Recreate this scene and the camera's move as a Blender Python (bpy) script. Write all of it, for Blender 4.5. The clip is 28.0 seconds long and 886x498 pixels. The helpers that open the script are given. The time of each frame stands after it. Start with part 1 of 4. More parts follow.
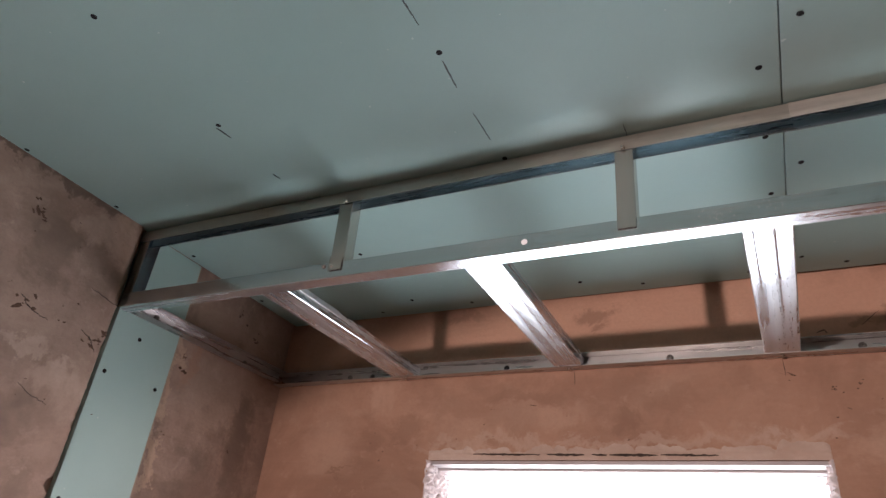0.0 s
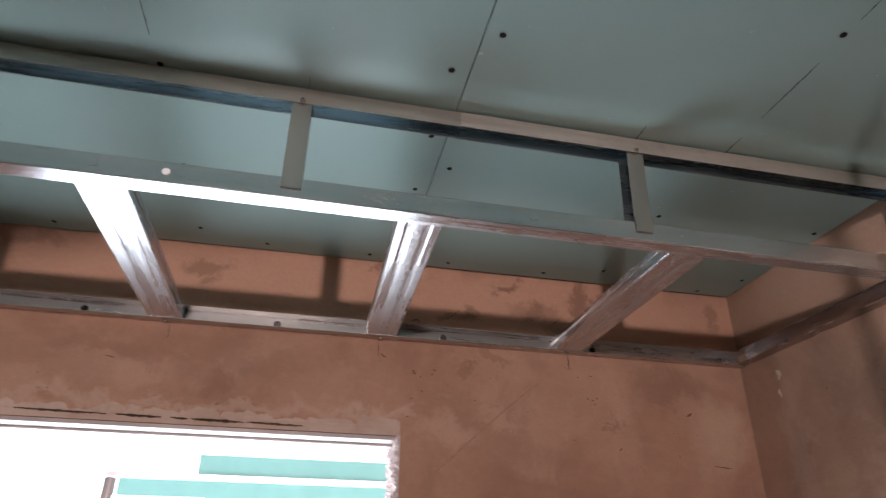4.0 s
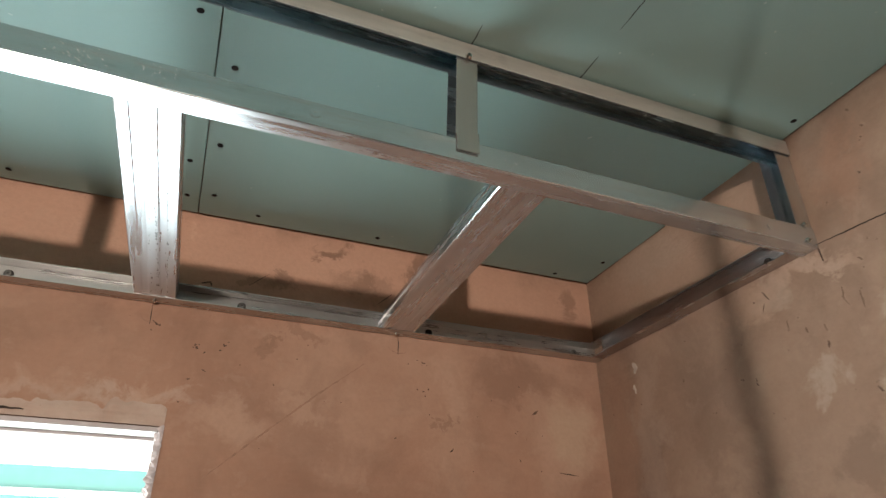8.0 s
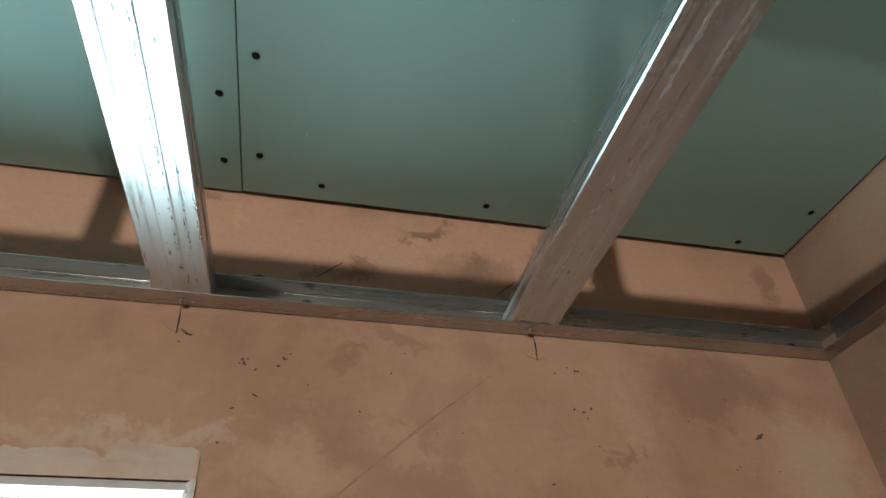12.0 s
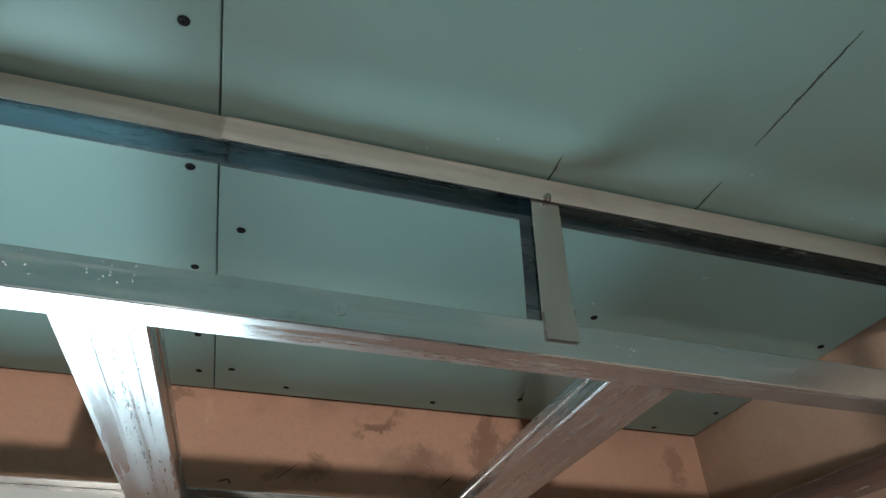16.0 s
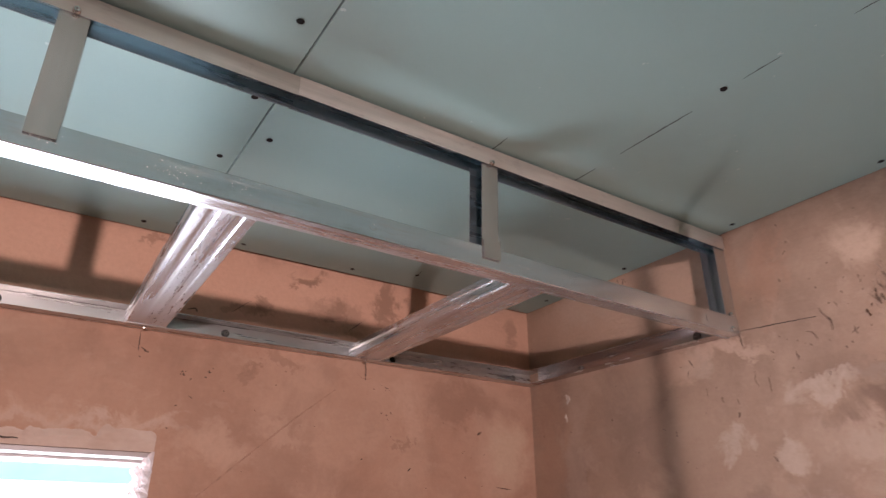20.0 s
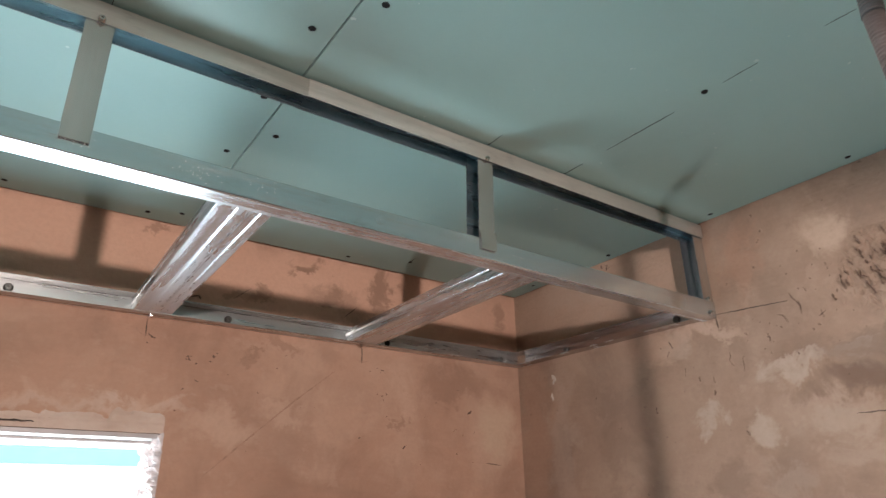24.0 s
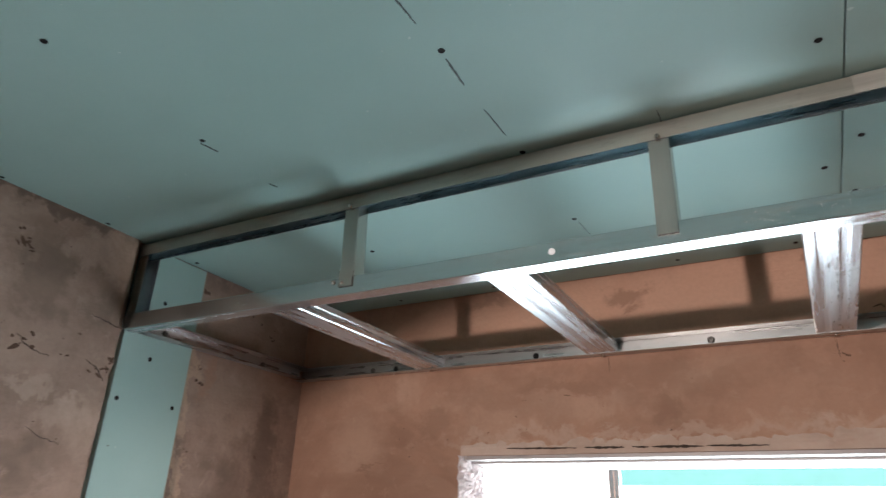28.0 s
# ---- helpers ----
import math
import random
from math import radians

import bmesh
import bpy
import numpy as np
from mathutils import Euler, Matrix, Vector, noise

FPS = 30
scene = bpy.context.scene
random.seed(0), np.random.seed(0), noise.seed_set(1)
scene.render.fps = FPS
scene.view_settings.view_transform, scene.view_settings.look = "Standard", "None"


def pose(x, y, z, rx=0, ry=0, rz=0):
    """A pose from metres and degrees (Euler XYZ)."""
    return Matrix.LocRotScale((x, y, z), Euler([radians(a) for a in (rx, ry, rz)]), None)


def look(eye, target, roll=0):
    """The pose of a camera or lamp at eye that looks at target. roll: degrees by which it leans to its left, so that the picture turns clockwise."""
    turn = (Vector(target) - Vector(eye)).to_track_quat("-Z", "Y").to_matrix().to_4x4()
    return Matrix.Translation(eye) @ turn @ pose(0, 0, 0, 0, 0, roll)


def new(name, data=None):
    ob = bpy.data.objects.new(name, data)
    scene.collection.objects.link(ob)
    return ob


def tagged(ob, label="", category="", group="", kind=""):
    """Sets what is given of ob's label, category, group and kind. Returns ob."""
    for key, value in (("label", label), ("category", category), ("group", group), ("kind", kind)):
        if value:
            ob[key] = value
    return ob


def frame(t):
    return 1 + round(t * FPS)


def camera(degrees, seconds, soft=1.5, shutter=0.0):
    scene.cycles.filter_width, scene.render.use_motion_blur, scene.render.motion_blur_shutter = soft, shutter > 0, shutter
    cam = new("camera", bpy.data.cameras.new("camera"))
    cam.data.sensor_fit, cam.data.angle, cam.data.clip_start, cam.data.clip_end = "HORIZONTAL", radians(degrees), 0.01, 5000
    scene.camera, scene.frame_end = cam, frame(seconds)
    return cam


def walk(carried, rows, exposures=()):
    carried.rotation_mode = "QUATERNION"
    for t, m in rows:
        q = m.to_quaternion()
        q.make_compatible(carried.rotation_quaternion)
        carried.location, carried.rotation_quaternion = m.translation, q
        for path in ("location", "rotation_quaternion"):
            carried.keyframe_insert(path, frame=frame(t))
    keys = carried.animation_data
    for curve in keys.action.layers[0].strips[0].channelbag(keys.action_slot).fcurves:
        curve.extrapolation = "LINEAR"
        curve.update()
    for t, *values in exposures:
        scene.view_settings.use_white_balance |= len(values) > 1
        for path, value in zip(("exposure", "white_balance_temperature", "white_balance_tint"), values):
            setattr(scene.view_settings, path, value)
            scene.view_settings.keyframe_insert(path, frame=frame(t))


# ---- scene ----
cam = camera(68.7, 28.0, soft=1.4, shutter=0.5)
PATH = [
    (0, (1.128, -1.29, 1.763), (0.292, 0.245, 2.735), 6.2),
    (0.5, (1.113, -1.299, 1.766), (0.351, 0.264, 2.754), 5.9),
    (1, (1.104, -1.298, 1.772), (0.431, 0.306, 2.76), 5.3),
    (1.5, (1.088, -1.289, 1.775), (0.544, 0.364, 2.761), 4.2),
    (2, (1.067, -1.282, 1.783), (0.71, 0.43, 2.752), 3.2),
    (2.5, (1.05, -1.272, 1.789), (0.902, 0.475, 2.751), 2.0),
    (3, (1.046, -1.254, 1.799), (1.072, 0.507, 2.747), 1.0),
    (3.5, (1.039, -1.241, 1.803), (1.238, 0.518, 2.734), 0.5),
    (4, (1.036, -1.228, 1.809), (1.398, 0.517, 2.717), 0.8),
    (4.5, (1.056, -1.204, 1.814), (1.556, 0.52, 2.695), 0.2),
    (6.5, (1.094, -1.166, 1.81), (1.814, 0.46, 2.725), -0.3),
    (7, (1.113, -1.144, 1.811), (1.832, 0.482, 2.726), -0.5),
    (7.5, (1.173, -1.082, 1.817), (1.884, 0.543, 2.742), -0.4),
    (8, (1.238, -1.018, 1.823), (1.89, 0.612, 2.781), -0.3),
    (8.5, (1.258, -0.937, 1.833), (1.874, 0.685, 2.828), -0.3),
    (9, (1.274, -0.821, 1.842), (1.793, 0.789, 2.909), -0.7),
    (9.5, (1.279, -0.691, 1.845), (1.733, 0.864, 3.018), -1.6),
    (10, (1.305, -0.598, 1.841), (1.687, 0.902, 3.107), -2.0),
    (10.5, (1.317, -0.574, 1.843), (1.676, 0.904, 3.143), -2.1),
    (11, (1.311, -0.572, 1.848), (1.68, 0.907, 3.143), -2.3),
    (11.5, (1.309, -0.584, 1.84), (1.669, 0.913, 3.116), -2.0),
    (13.5, (1.256, -0.825, 1.907), (1.692, 0.81, 2.974), -3.6),
    (14, (1.249, -0.854, 1.956), (1.676, 0.785, 3.02), -1.7),
    (14.5, (1.261, -0.875, 1.995), (1.692, 0.723, 3.118), -0.3),
    (15, (1.26, -0.885, 2.014), (1.706, 0.677, 3.18), -0.7),
    (15.5, (1.262, -0.888, 2.016), (1.725, 0.654, 3.203), -0.9),
    (16, (1.264, -0.891, 2.013), (1.733, 0.642, 3.209), -1.3),
    (16.5, (1.264, -0.894, 2.012), (1.728, 0.642, 3.206), -1.3),
    (17, (1.263, -0.9, 2.011), (1.727, 0.643, 3.196), -1.3),
    (17.5, (1.265, -0.917, 1.998), (1.749, 0.664, 3.123), -0.8),
    (18, (1.263, -0.949, 1.975), (1.758, 0.691, 3.008), 0.7),
    (18.5, (1.247, -0.968, 1.96), (1.834, 0.695, 2.902), 1.9),
    (19, (1.178, -1.012, 1.949), (1.936, 0.611, 2.838), 1.0),
    (19.5, (1.079, -1.054, 1.94), (1.98, 0.524, 2.774), 0.4),
    (20, (1.022, -1.092, 1.93), (2.021, 0.439, 2.742), -0.0),
    (20.5, (0.986, -1.119, 1.922), (2.067, 0.356, 2.732), 0.5),
    (21, (0.963, -1.143, 1.921), (2.047, 0.333, 2.725), 0.1),
    (21.5, (0.96, -1.142, 1.921), (2.046, 0.34, 2.712), 0.0),
    (23.5, (0.97, -1.128, 1.922), (2.055, 0.366, 2.689), -0.4),
    (24, (0.972, -1.121, 1.922), (2.036, 0.394, 2.68), -0.9),
    (24.5, (1.005, -1.121, 1.92), (1.881, 0.512, 2.673), -2.7),
    (25, (1.088, -1.148, 1.914), (1.593, 0.619, 2.704), -2.8),
    (25.5, (1.125, -1.165, 1.915), (1.248, 0.669, 2.702), -1.4),
    (26, (1.132, -1.185, 1.911), (0.931, 0.645, 2.692), -0.7),
    (26.5, (1.127, -1.207, 1.911), (0.695, 0.579, 2.702), -0.4),
    (27, (1.137, -1.228, 1.909), (0.466, 0.479, 2.706), 1.1),
    (27.5, (1.116, -1.249, 1.91), (0.308, 0.399, 2.703), 1.6),
    (28, (1.101, -1.265, 1.902), (0.195, 0.331, 2.697), 2.3),
]
EXPOSURES = [
    (0, -0.53, 7050, 30), (1, -0.53, 7000, 28), (2, -0.57, 7100, 29), (3, -0.71, 6900, 32),
    (4, -0.65, 6800, 27), (7, -0.32, 7150, 23), (8, -0.23, 6950, 11), (9, -0.29, 6700, 5),
    (10, -0.30, 6950, -2), (11, -0.26, 6750, -2), (14, -0.59, 5600, -6), (15, -0.58, 5700, -6),
    (16, -0.54, 6150, 2), (17, -0.55, 6600, 8), (18, -0.48, 7250, 31), (19, -0.19, 7300, 36),
    (20, -0.04, 6900, 33), (21, -0.02, 6400, 19), (24, 0.03, 6450, 13), (25, -0.19, 6300, 18),
    (26, -0.57, 6150, 14), (27, -0.54, 6400, 13), (28, -0.44, 6550, 15),
]
walk(cam, [(t, look(eye, target, roll)) for t, eye, target, roll in PATH], EXPOSURES)

# ---- world, sun, lamp ----
world = bpy.data.worlds.new("World")
scene.world = world
world.use_nodes = True
wn = world.node_tree
sky = wn.nodes.new("ShaderNodeTexSky")
sky.sky_type, sky.sun_disc = "NISHITA", False
sky.sun_elevation, sky.sun_rotation = radians(34), radians(135)
wn.nodes["Background"].inputs[1].default_value = 0.12
wn.links.new(sky.outputs[0], wn.nodes["Background"].inputs[0])

sun_data = bpy.data.lights.new("sun", "SUN")
sun_data.energy, sun_data.angle, sun_data.color = 5.0, radians(0.5), (1.0, 0.96, 0.9)
sun = new("sun", sun_data)
sun.matrix_world = look((7.0, -4.0, 7.0), (0.8, 2.3, 1.0))

# work lamp on the far side of the room, aimed at the new frame
lamp_data = bpy.data.lights.new("work_lamp", "SPOT")
lamp_data.energy, lamp_data.shadow_soft_size, lamp_data.color = 142, 0.028, (1.0, 0.91, 0.85)
lamp_data.spot_size, lamp_data.spot_blend = radians(46), 0.3
lamp = new("work_lamp", lamp_data)
# a flood lamp: its beam is far wider than it is high, and cut off above
lamp.matrix_world = look((0.75, -2.25, 2.07), (1.52, 0.0, 1.63)) @ Matrix.Diagonal((2.55, 1.0, 1.0, 1.0))

# daylight thrown up from the sunlit balcony floor and parapet outside the window
day_data = bpy.data.lights.new("window_daylight", "AREA")
day_data.shape, day_data.size, day_data.size_y = "RECTANGLE", 5.0, 3.2
day_data.energy, day_data.color = 440, (0.70, 0.92, 1.0)
day = new("window_daylight", day_data)
day.matrix_world = look((0.45, 1.62, 0.62), (0.45, 1.17, 1.52))


# ---- materials ----
class Nodes:
    """Short hand for one node material."""

    def __init__(self, name):
        self.mat = bpy.data.materials.new(name)
        self.mat.use_nodes = True
        self.tree = self.mat.node_tree
        self.bsdf = self.tree.nodes["Principled BSDF"]
        self.coord = self.add("ShaderNodeTexCoord").outputs["Object"]

    def add(self, kind, **settings):
        node = self.tree.nodes.new(kind)
        for key, value in settings.items():
            node.inputs[key.replace("_", " ").title()].default_value = value
        return node

    def link(self, a, b):
        self.tree.links.new(a, b)

    def put(self, socket, value):
        if isinstance(value, bpy.types.NodeSocket):
            self.link(value, socket)
        else:
            socket.default_value = value

    def math(self, op, a, b=0.0, clamp=False):
        n = self.tree.nodes.new("ShaderNodeMath")
        n.operation, n.use_clamp = op, clamp
        self.put(n.inputs[0], a), self.put(n.inputs[1], b)
        return n.outputs[0]

    def vec(self, op, a, b):
        n = self.tree.nodes.new("ShaderNodeVectorMath")
        n.operation = op
        self.put(n.inputs[0], a), self.put(n.inputs[1], b)
        return n.outputs["Value"] if op == "LENGTH" else n.outputs[0]

    def noise(self, scale, detail=4.0, rough=0.55, vector=None, distort=0.0, colour=False):
        n = self.add("ShaderNodeTexNoise", scale=scale, detail=detail, roughness=rough, distortion=distort)
        self.link(vector or self.coord, n.inputs["Vector"])
        return n.outputs["Color" if colour else "Fac"]

    def span(self, value, lo, hi, to_lo=0.0, to_hi=1.0):
        n = self.tree.nodes.new("ShaderNodeMapRange")
        n.interpolation_type = "SMOOTHSTEP"
        self.put(n.inputs["Value"], value)
        for key, v in (("From Min", lo), ("From Max", hi), ("To Min", to_lo), ("To Max", to_hi)):
            n.inputs[key].default_value = v
        return n.outputs["Result"]

    def mix(self, fac, a, b, blend="MIX"):
        n = self.tree.nodes.new("ShaderNodeMix")
        n.data_type, n.blend_type = "RGBA", blend
        self.put(n.inputs[0], fac)
        for socket, v in ((n.inputs[6], a), (n.inputs[7], b)):
            self.put(socket, v if isinstance(v, bpy.types.NodeSocket) else (*v, 1.0))
        return n.outputs[2]

    def stretch(self, scale):
        n = self.tree.nodes.new("ShaderNodeMapping")
        n.inputs["Scale"].default_value = scale
        self.link(self.coord, n.inputs["Vector"])
        return n.outputs[0]

    def bump(self, height, strength, distance):
        n = self.tree.nodes.new("ShaderNodeBump")
        n.inputs["Strength"].default_value, n.inputs["Distance"].default_value = strength, distance
        self.link(height, n.inputs["Height"])
        self.link(n.outputs[0], self.bsdf.inputs["Normal"])

    def done(self, colour=None, rough=None, metal=None, spec=None):
        for key, v in (("Base Color", colour), ("Roughness", rough), ("Metallic", metal), ("Specular IOR Level", spec)):
            if v is not None:
                self.put(self.bsdf.inputs[key], (*v, 1.0) if isinstance(v, tuple) else v)
        return self.mat


def plaster(name, base, pale, dark, blobs=(), seed=0.0, coarse=1.0, contrast=0.95, feather=0.0):
    """Mottled lime-cement render: damp patches, pale smears, trowel marks. blobs: centre, radii, colour, strength."""
    n = Nodes(name)
    moved = n.vec("ADD", n.coord, (seed, seed * 0.7, seed * 1.3))
    big = n.noise(2.6, 5, 0.6, moved, 0.8)
    col = n.mix(n.span(big, 0.36 - 0.04 / contrast, 0.56, 1 - 0.75 * min(1.0, contrast), 1.0), dark, base)
    smear = n.noise(3.8, 4, 0.5, moved, 0.9)
    col = n.mix(n.math("MULTIPLY", n.span(smear, 0.48, 0.68), 0.42 * contrast), col, pale)
    blot = n.noise(9.0, 4, 0.5, moved, 0.6)
    col = n.mix(n.math("MULTIPLY", n.span(blot, 0.58, 0.70), 0.35 * contrast), col, dark)
    cloud = n.noise(6.5, 7, 0.68, n.vec("ADD", moved, (4.1, 2.2, 0.7)), 0.4)
    col = n.mix(n.math("MULTIPLY", n.span(cloud, 0.46, 0.66), 0.38 * contrast), col, dark)
    fleck = n.noise(26, 5, 0.65, moved, 0.3)
    col = n.mix(n.math("MULTIPLY", n.span(fleck, 0.55, 0.70), 0.28 * contrast), col, pale)
    sweep = n.tree.nodes.new("ShaderNodeMapping")
    sweep.inputs["Scale"].default_value = (3, 3, 26)
    sweep.inputs["Rotation"].default_value = (0.5, 0.5, 0.0)
    n.link(moved, sweep.inputs["Vector"])
    trowel = n.noise(1.6, 5, 0.6, sweep.outputs[0])
    col = n.mix(n.math("MULTIPLY", n.span(trowel, 0.35, 0.75), 0.12), col, pale)
    drag = n.noise(1.0, 5, 0.6, n.stretch((6.0, 6.0, 11.0)), 0.5)
    col = n.mix(n.math("MULTIPLY", n.span(drag, 0.50, 0.66), 0.20 * contrast), col, pale)
    col = n.mix(n.math("MULTIPLY", n.span(drag, 0.48, 0.34), 0.16 * contrast), col, dark)
    wobble = n.vec("MULTIPLY", n.vec("SUBTRACT", n.noise(11, 5, 0.65, moved, 0.5, True), (0.5, 0.5, 0.5)), (0.15, 0.15, 0.15))
    fray = n.vec("MULTIPLY", n.vec("SUBTRACT", n.noise(42, 4, 0.7, moved, 0.4, True), (0.5, 0.5, 0.5)), (0.045, 0.045, 0.045))
    warped = n.vec("ADD", n.vec("ADD", n.coord, wobble), fray)
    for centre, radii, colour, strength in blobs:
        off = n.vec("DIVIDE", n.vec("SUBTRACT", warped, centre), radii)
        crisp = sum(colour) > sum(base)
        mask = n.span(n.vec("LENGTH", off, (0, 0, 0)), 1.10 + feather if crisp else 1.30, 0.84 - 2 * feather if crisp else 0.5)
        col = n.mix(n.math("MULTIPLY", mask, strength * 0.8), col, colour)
    grain = n.noise(140, 3, 0.6)
    col = n.mix(n.span(grain, 0.3, 0.75, 0.0, 0.14), col, dark)
    pit = n.noise(55, 4, 0.6, moved)
    col = n.mix(n.span(pit, 0.71, 0.76, 0.0, 0.55), col, tuple(c * 0.35 for c in dark))
    high = n.math("ADD", n.math("MULTIPLY", smear, 1.0), n.math("ADD", n.math("MULTIPLY", grain, 0.14), n.math("MULTIPLY", trowel, 0.22)))
    n.bump(high, 0.35 * coarse, 0.012)
    return n.done(col, n.span(big, 0.3, 0.7, 0.93, 0.8), spec=0.2)


def steel(name, axis, dull=0.0, metal=0.95, tint=(1.0, 1.0, 1.0), detail=2.0, streak=0.05, grime=0.0, wear=0.0):
    """Galvanised sheet, rolled along one axis: glossy, with faint drawing lines and a few dusty smears."""
    n = Nodes(name)
    scale = [70.0, 70.0, 70.0]
    scale[axis] = 1.6
    lines = n.noise(1.0, 4, 0.6, n.stretch(tuple(scale)))
    fine = [420.0, 420.0, 420.0]
    fine[axis] = 9.0
    hair = n.noise(1.0, 3, 0.6, n.stretch(tuple(fine)))
    spangle = n.noise(45, 3, 0.6)
    wide = [16.0, 16.0, 16.0]
    wide[axis] = 2.2
    dust = n.noise(1.0, detail, 0.6, n.stretch(tuple(wide)), 0.5)
    mask = n.span(dust, 0.42, 0.80)
    smudge = n.span(n.noise(14, 2, 0.5, None, 0.4), 0.3, 0.8)
    col = n.mix(n.span(lines, 0.25, 0.8), (0.50, 0.535, 0.57), (0.60, 0.63, 0.66))
    col = n.mix(n.span(spangle, 0.35, 0.7, 0.0, 0.15), col, (0.54, 0.58, 0.62))
    col = n.mix(n.math("MULTIPLY", mask, 0.22), col, (0.56, 0.55, 0.53))
    col = n.mix(1.0, col, tint, "MULTIPLY")
    dirt = 0.0
    if grime:
        long = [95.0, 95.0, 95.0]
        long[axis] = 3.2
        dirt = n.math("MULTIPLY", n.span(n.noise(1.0, 4, 0.65, n.stretch(tuple(long)), 0.1), 0.47, 0.74), n.span(n.noise(4.5, 4, 0.6), 0.38, 0.64))
        dirt = n.math("MULTIPLY", dirt, grime)
        spots = n.math("MULTIPLY", n.span(n.noise(1.0, 4, 0.65, n.stretch(tuple(130.0 if i != axis else 38.0 for i in range(3))), 0.3), 0.52, 0.72), n.span(n.noise(9.0, 4, 0.6, None, 0.6), 0.42, 0.66))
        dirt = n.math("ADD", dirt, n.math("MULTIPLY", spots, 0.28), True)
        col = n.mix(dirt, col, (0.17, 0.16, 0.15))
    chalk = 0.0
    if wear:
        short = [190.0, 190.0, 190.0]
        short[axis] = 13.0
        dash = n.span(n.noise(1.0, 4, 0.65, n.stretch(tuple(short)), 0.1), 0.48, 0.70)
        rub = n.span(n.noise(8.5, 4, 0.65, None, 0.7), 0.44, 0.64)
        film = n.math("MULTIPLY", n.span(n.noise(1.0, 5, 0.7, n.stretch(tuple(26.0 if i != axis else 6.0 for i in range(3))), 0.2), 0.44, 0.74), 0.35)
        chalk = n.math("MULTIPLY", n.math("ADD", n.math("MULTIPLY", dash, rub), film, True), wear)
        col = n.mix(chalk, col, (0.74, 0.72, 0.68))
    rough = n.math("ADD", n.span(lines, 0.3, 0.75, 0.14 + dull, 0.14 + dull + streak), n.math("ADD", n.math("MULTIPLY", mask, 0.07), n.math("ADD", n.math("MULTIPLY", smudge, 0.04), n.math("ADD", n.math("MULTIPLY", dirt, 0.25), n.math("MULTIPLY", chalk, 0.30)))))
    n.bump(n.math("ADD", n.math("MULTIPLY", hair, 0.02), n.math("ADD", n.math("MULTIPLY", lines, streak * 4.0), n.math("MULTIPLY", n.noise(7, 2), 1.4))), 0.06, 0.0012)
    return n.done(col, rough, n.math("SUBTRACT", metal, n.math("ADD", n.math("MULTIPLY", mask, 0.12), n.math("MULTIPLY", chalk, 0.55))))


def gypsum(name, base, shade, shade_smudges=()):
    """Moisture-resistant board: green paper with faint fibres, scuffs, handling marks and painted-in brownish shade."""
    n = Nodes(name)
    col = n.mix(n.span(n.noise(2.2, 4, 0.6), 0.3, 0.7), base, shade)
    col = n.mix(n.span(n.noise(160, 3), 0.3, 0.8, 0.0, 0.16), col, shade)
    scuff = n.noise(1.0, 5, 0.7, n.stretch((14, 5, 14)), 1.0)
    col = n.mix(n.span(scuff, 0.70, 0.80, 0.0, 0.35), col, tuple(c * 0.62 for c in shade))
    wobble = n.vec("MULTIPLY", n.vec("SUBTRACT", n.noise(9, 5, 0.65, None, 0.5, True), (0.5, 0.5, 0.5)), (0.16, 0.10, 0.0))
    for centre, radii, colour, strength in shade_smudges:
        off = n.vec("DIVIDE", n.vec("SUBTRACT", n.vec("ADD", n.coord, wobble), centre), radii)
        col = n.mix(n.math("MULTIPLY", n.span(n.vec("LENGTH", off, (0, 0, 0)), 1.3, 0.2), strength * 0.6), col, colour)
    speck = n.noise(75, 2)
    col = n.mix(n.span(speck, 0.745, 0.765, 0.0, 0.5), col, (0.6, 0.66, 0.62))
    n.bump(n.math("ADD", n.noise(3.0, 2), n.math("MULTIPLY", n.noise(220, 2), 0.05)), 0.12, 0.01)
    return n.done(col, n.span(n.noise(4, 3), 0.3, 0.7, 0.46, 0.58), spec=0.3)


def plain(name, colour, rough=0.6, metal=0.0, vary=0.3, scale=60.0):
    n = Nodes(name)
    col = n.mix(n.span(n.noise(scale, 4), 0.3, 0.7), colour, tuple(c * (1 - vary) for c in colour))
    n.bump(n.noise(scale * 2, 3), 0.15, 0.002)
    return n.done(col, rough, metal, 0.15 if max(colour) < 0.05 else 0.5)


BASE, PALE, DARK = (0.40, 0.228, 0.157), (0.49, 0.315, 0.23), (0.255, 0.142, 0.098)
WBASE, WPALE, WDARK = (0.335, 0.230, 0.182), (0.46, 0.335, 0.27), (0.175, 0.122, 0.096)
upper_band_stains = [
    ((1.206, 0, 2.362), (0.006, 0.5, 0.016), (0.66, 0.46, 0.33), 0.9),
    # broad paler band, painted in to brighten the wall inside the box frame
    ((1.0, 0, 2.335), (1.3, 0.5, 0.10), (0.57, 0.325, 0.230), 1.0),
    ((1.419, 0, 2.364), (0.036, 0.5, 0.010), DARK, 1.0),
    ((1.600, 0, 2.350), (0.026, 0.5, 0.045), DARK, 0.9),
    ((1.160, 0, 2.386), (0.030, 0.5, 0.010), DARK, 0.8),
    ((1.347, 0, 2.290), (0.025, 0.5, 0.016), DARK, 0.9),
    ((1.557, 0, 2.288), (0.030, 0.5, 0.016), DARK, 0.8),
    ((1.920, 0, 2.350), (0.020, 0.5, 0.040), DARK, 0.8),
    ((1.349, 0, 2.176), (0.020, 0.5, 0.010), DARK, 0.6),
    ((0.332, 0, 2.190), (0.018, 0.5, 0.040), PALE, 0.6),
]
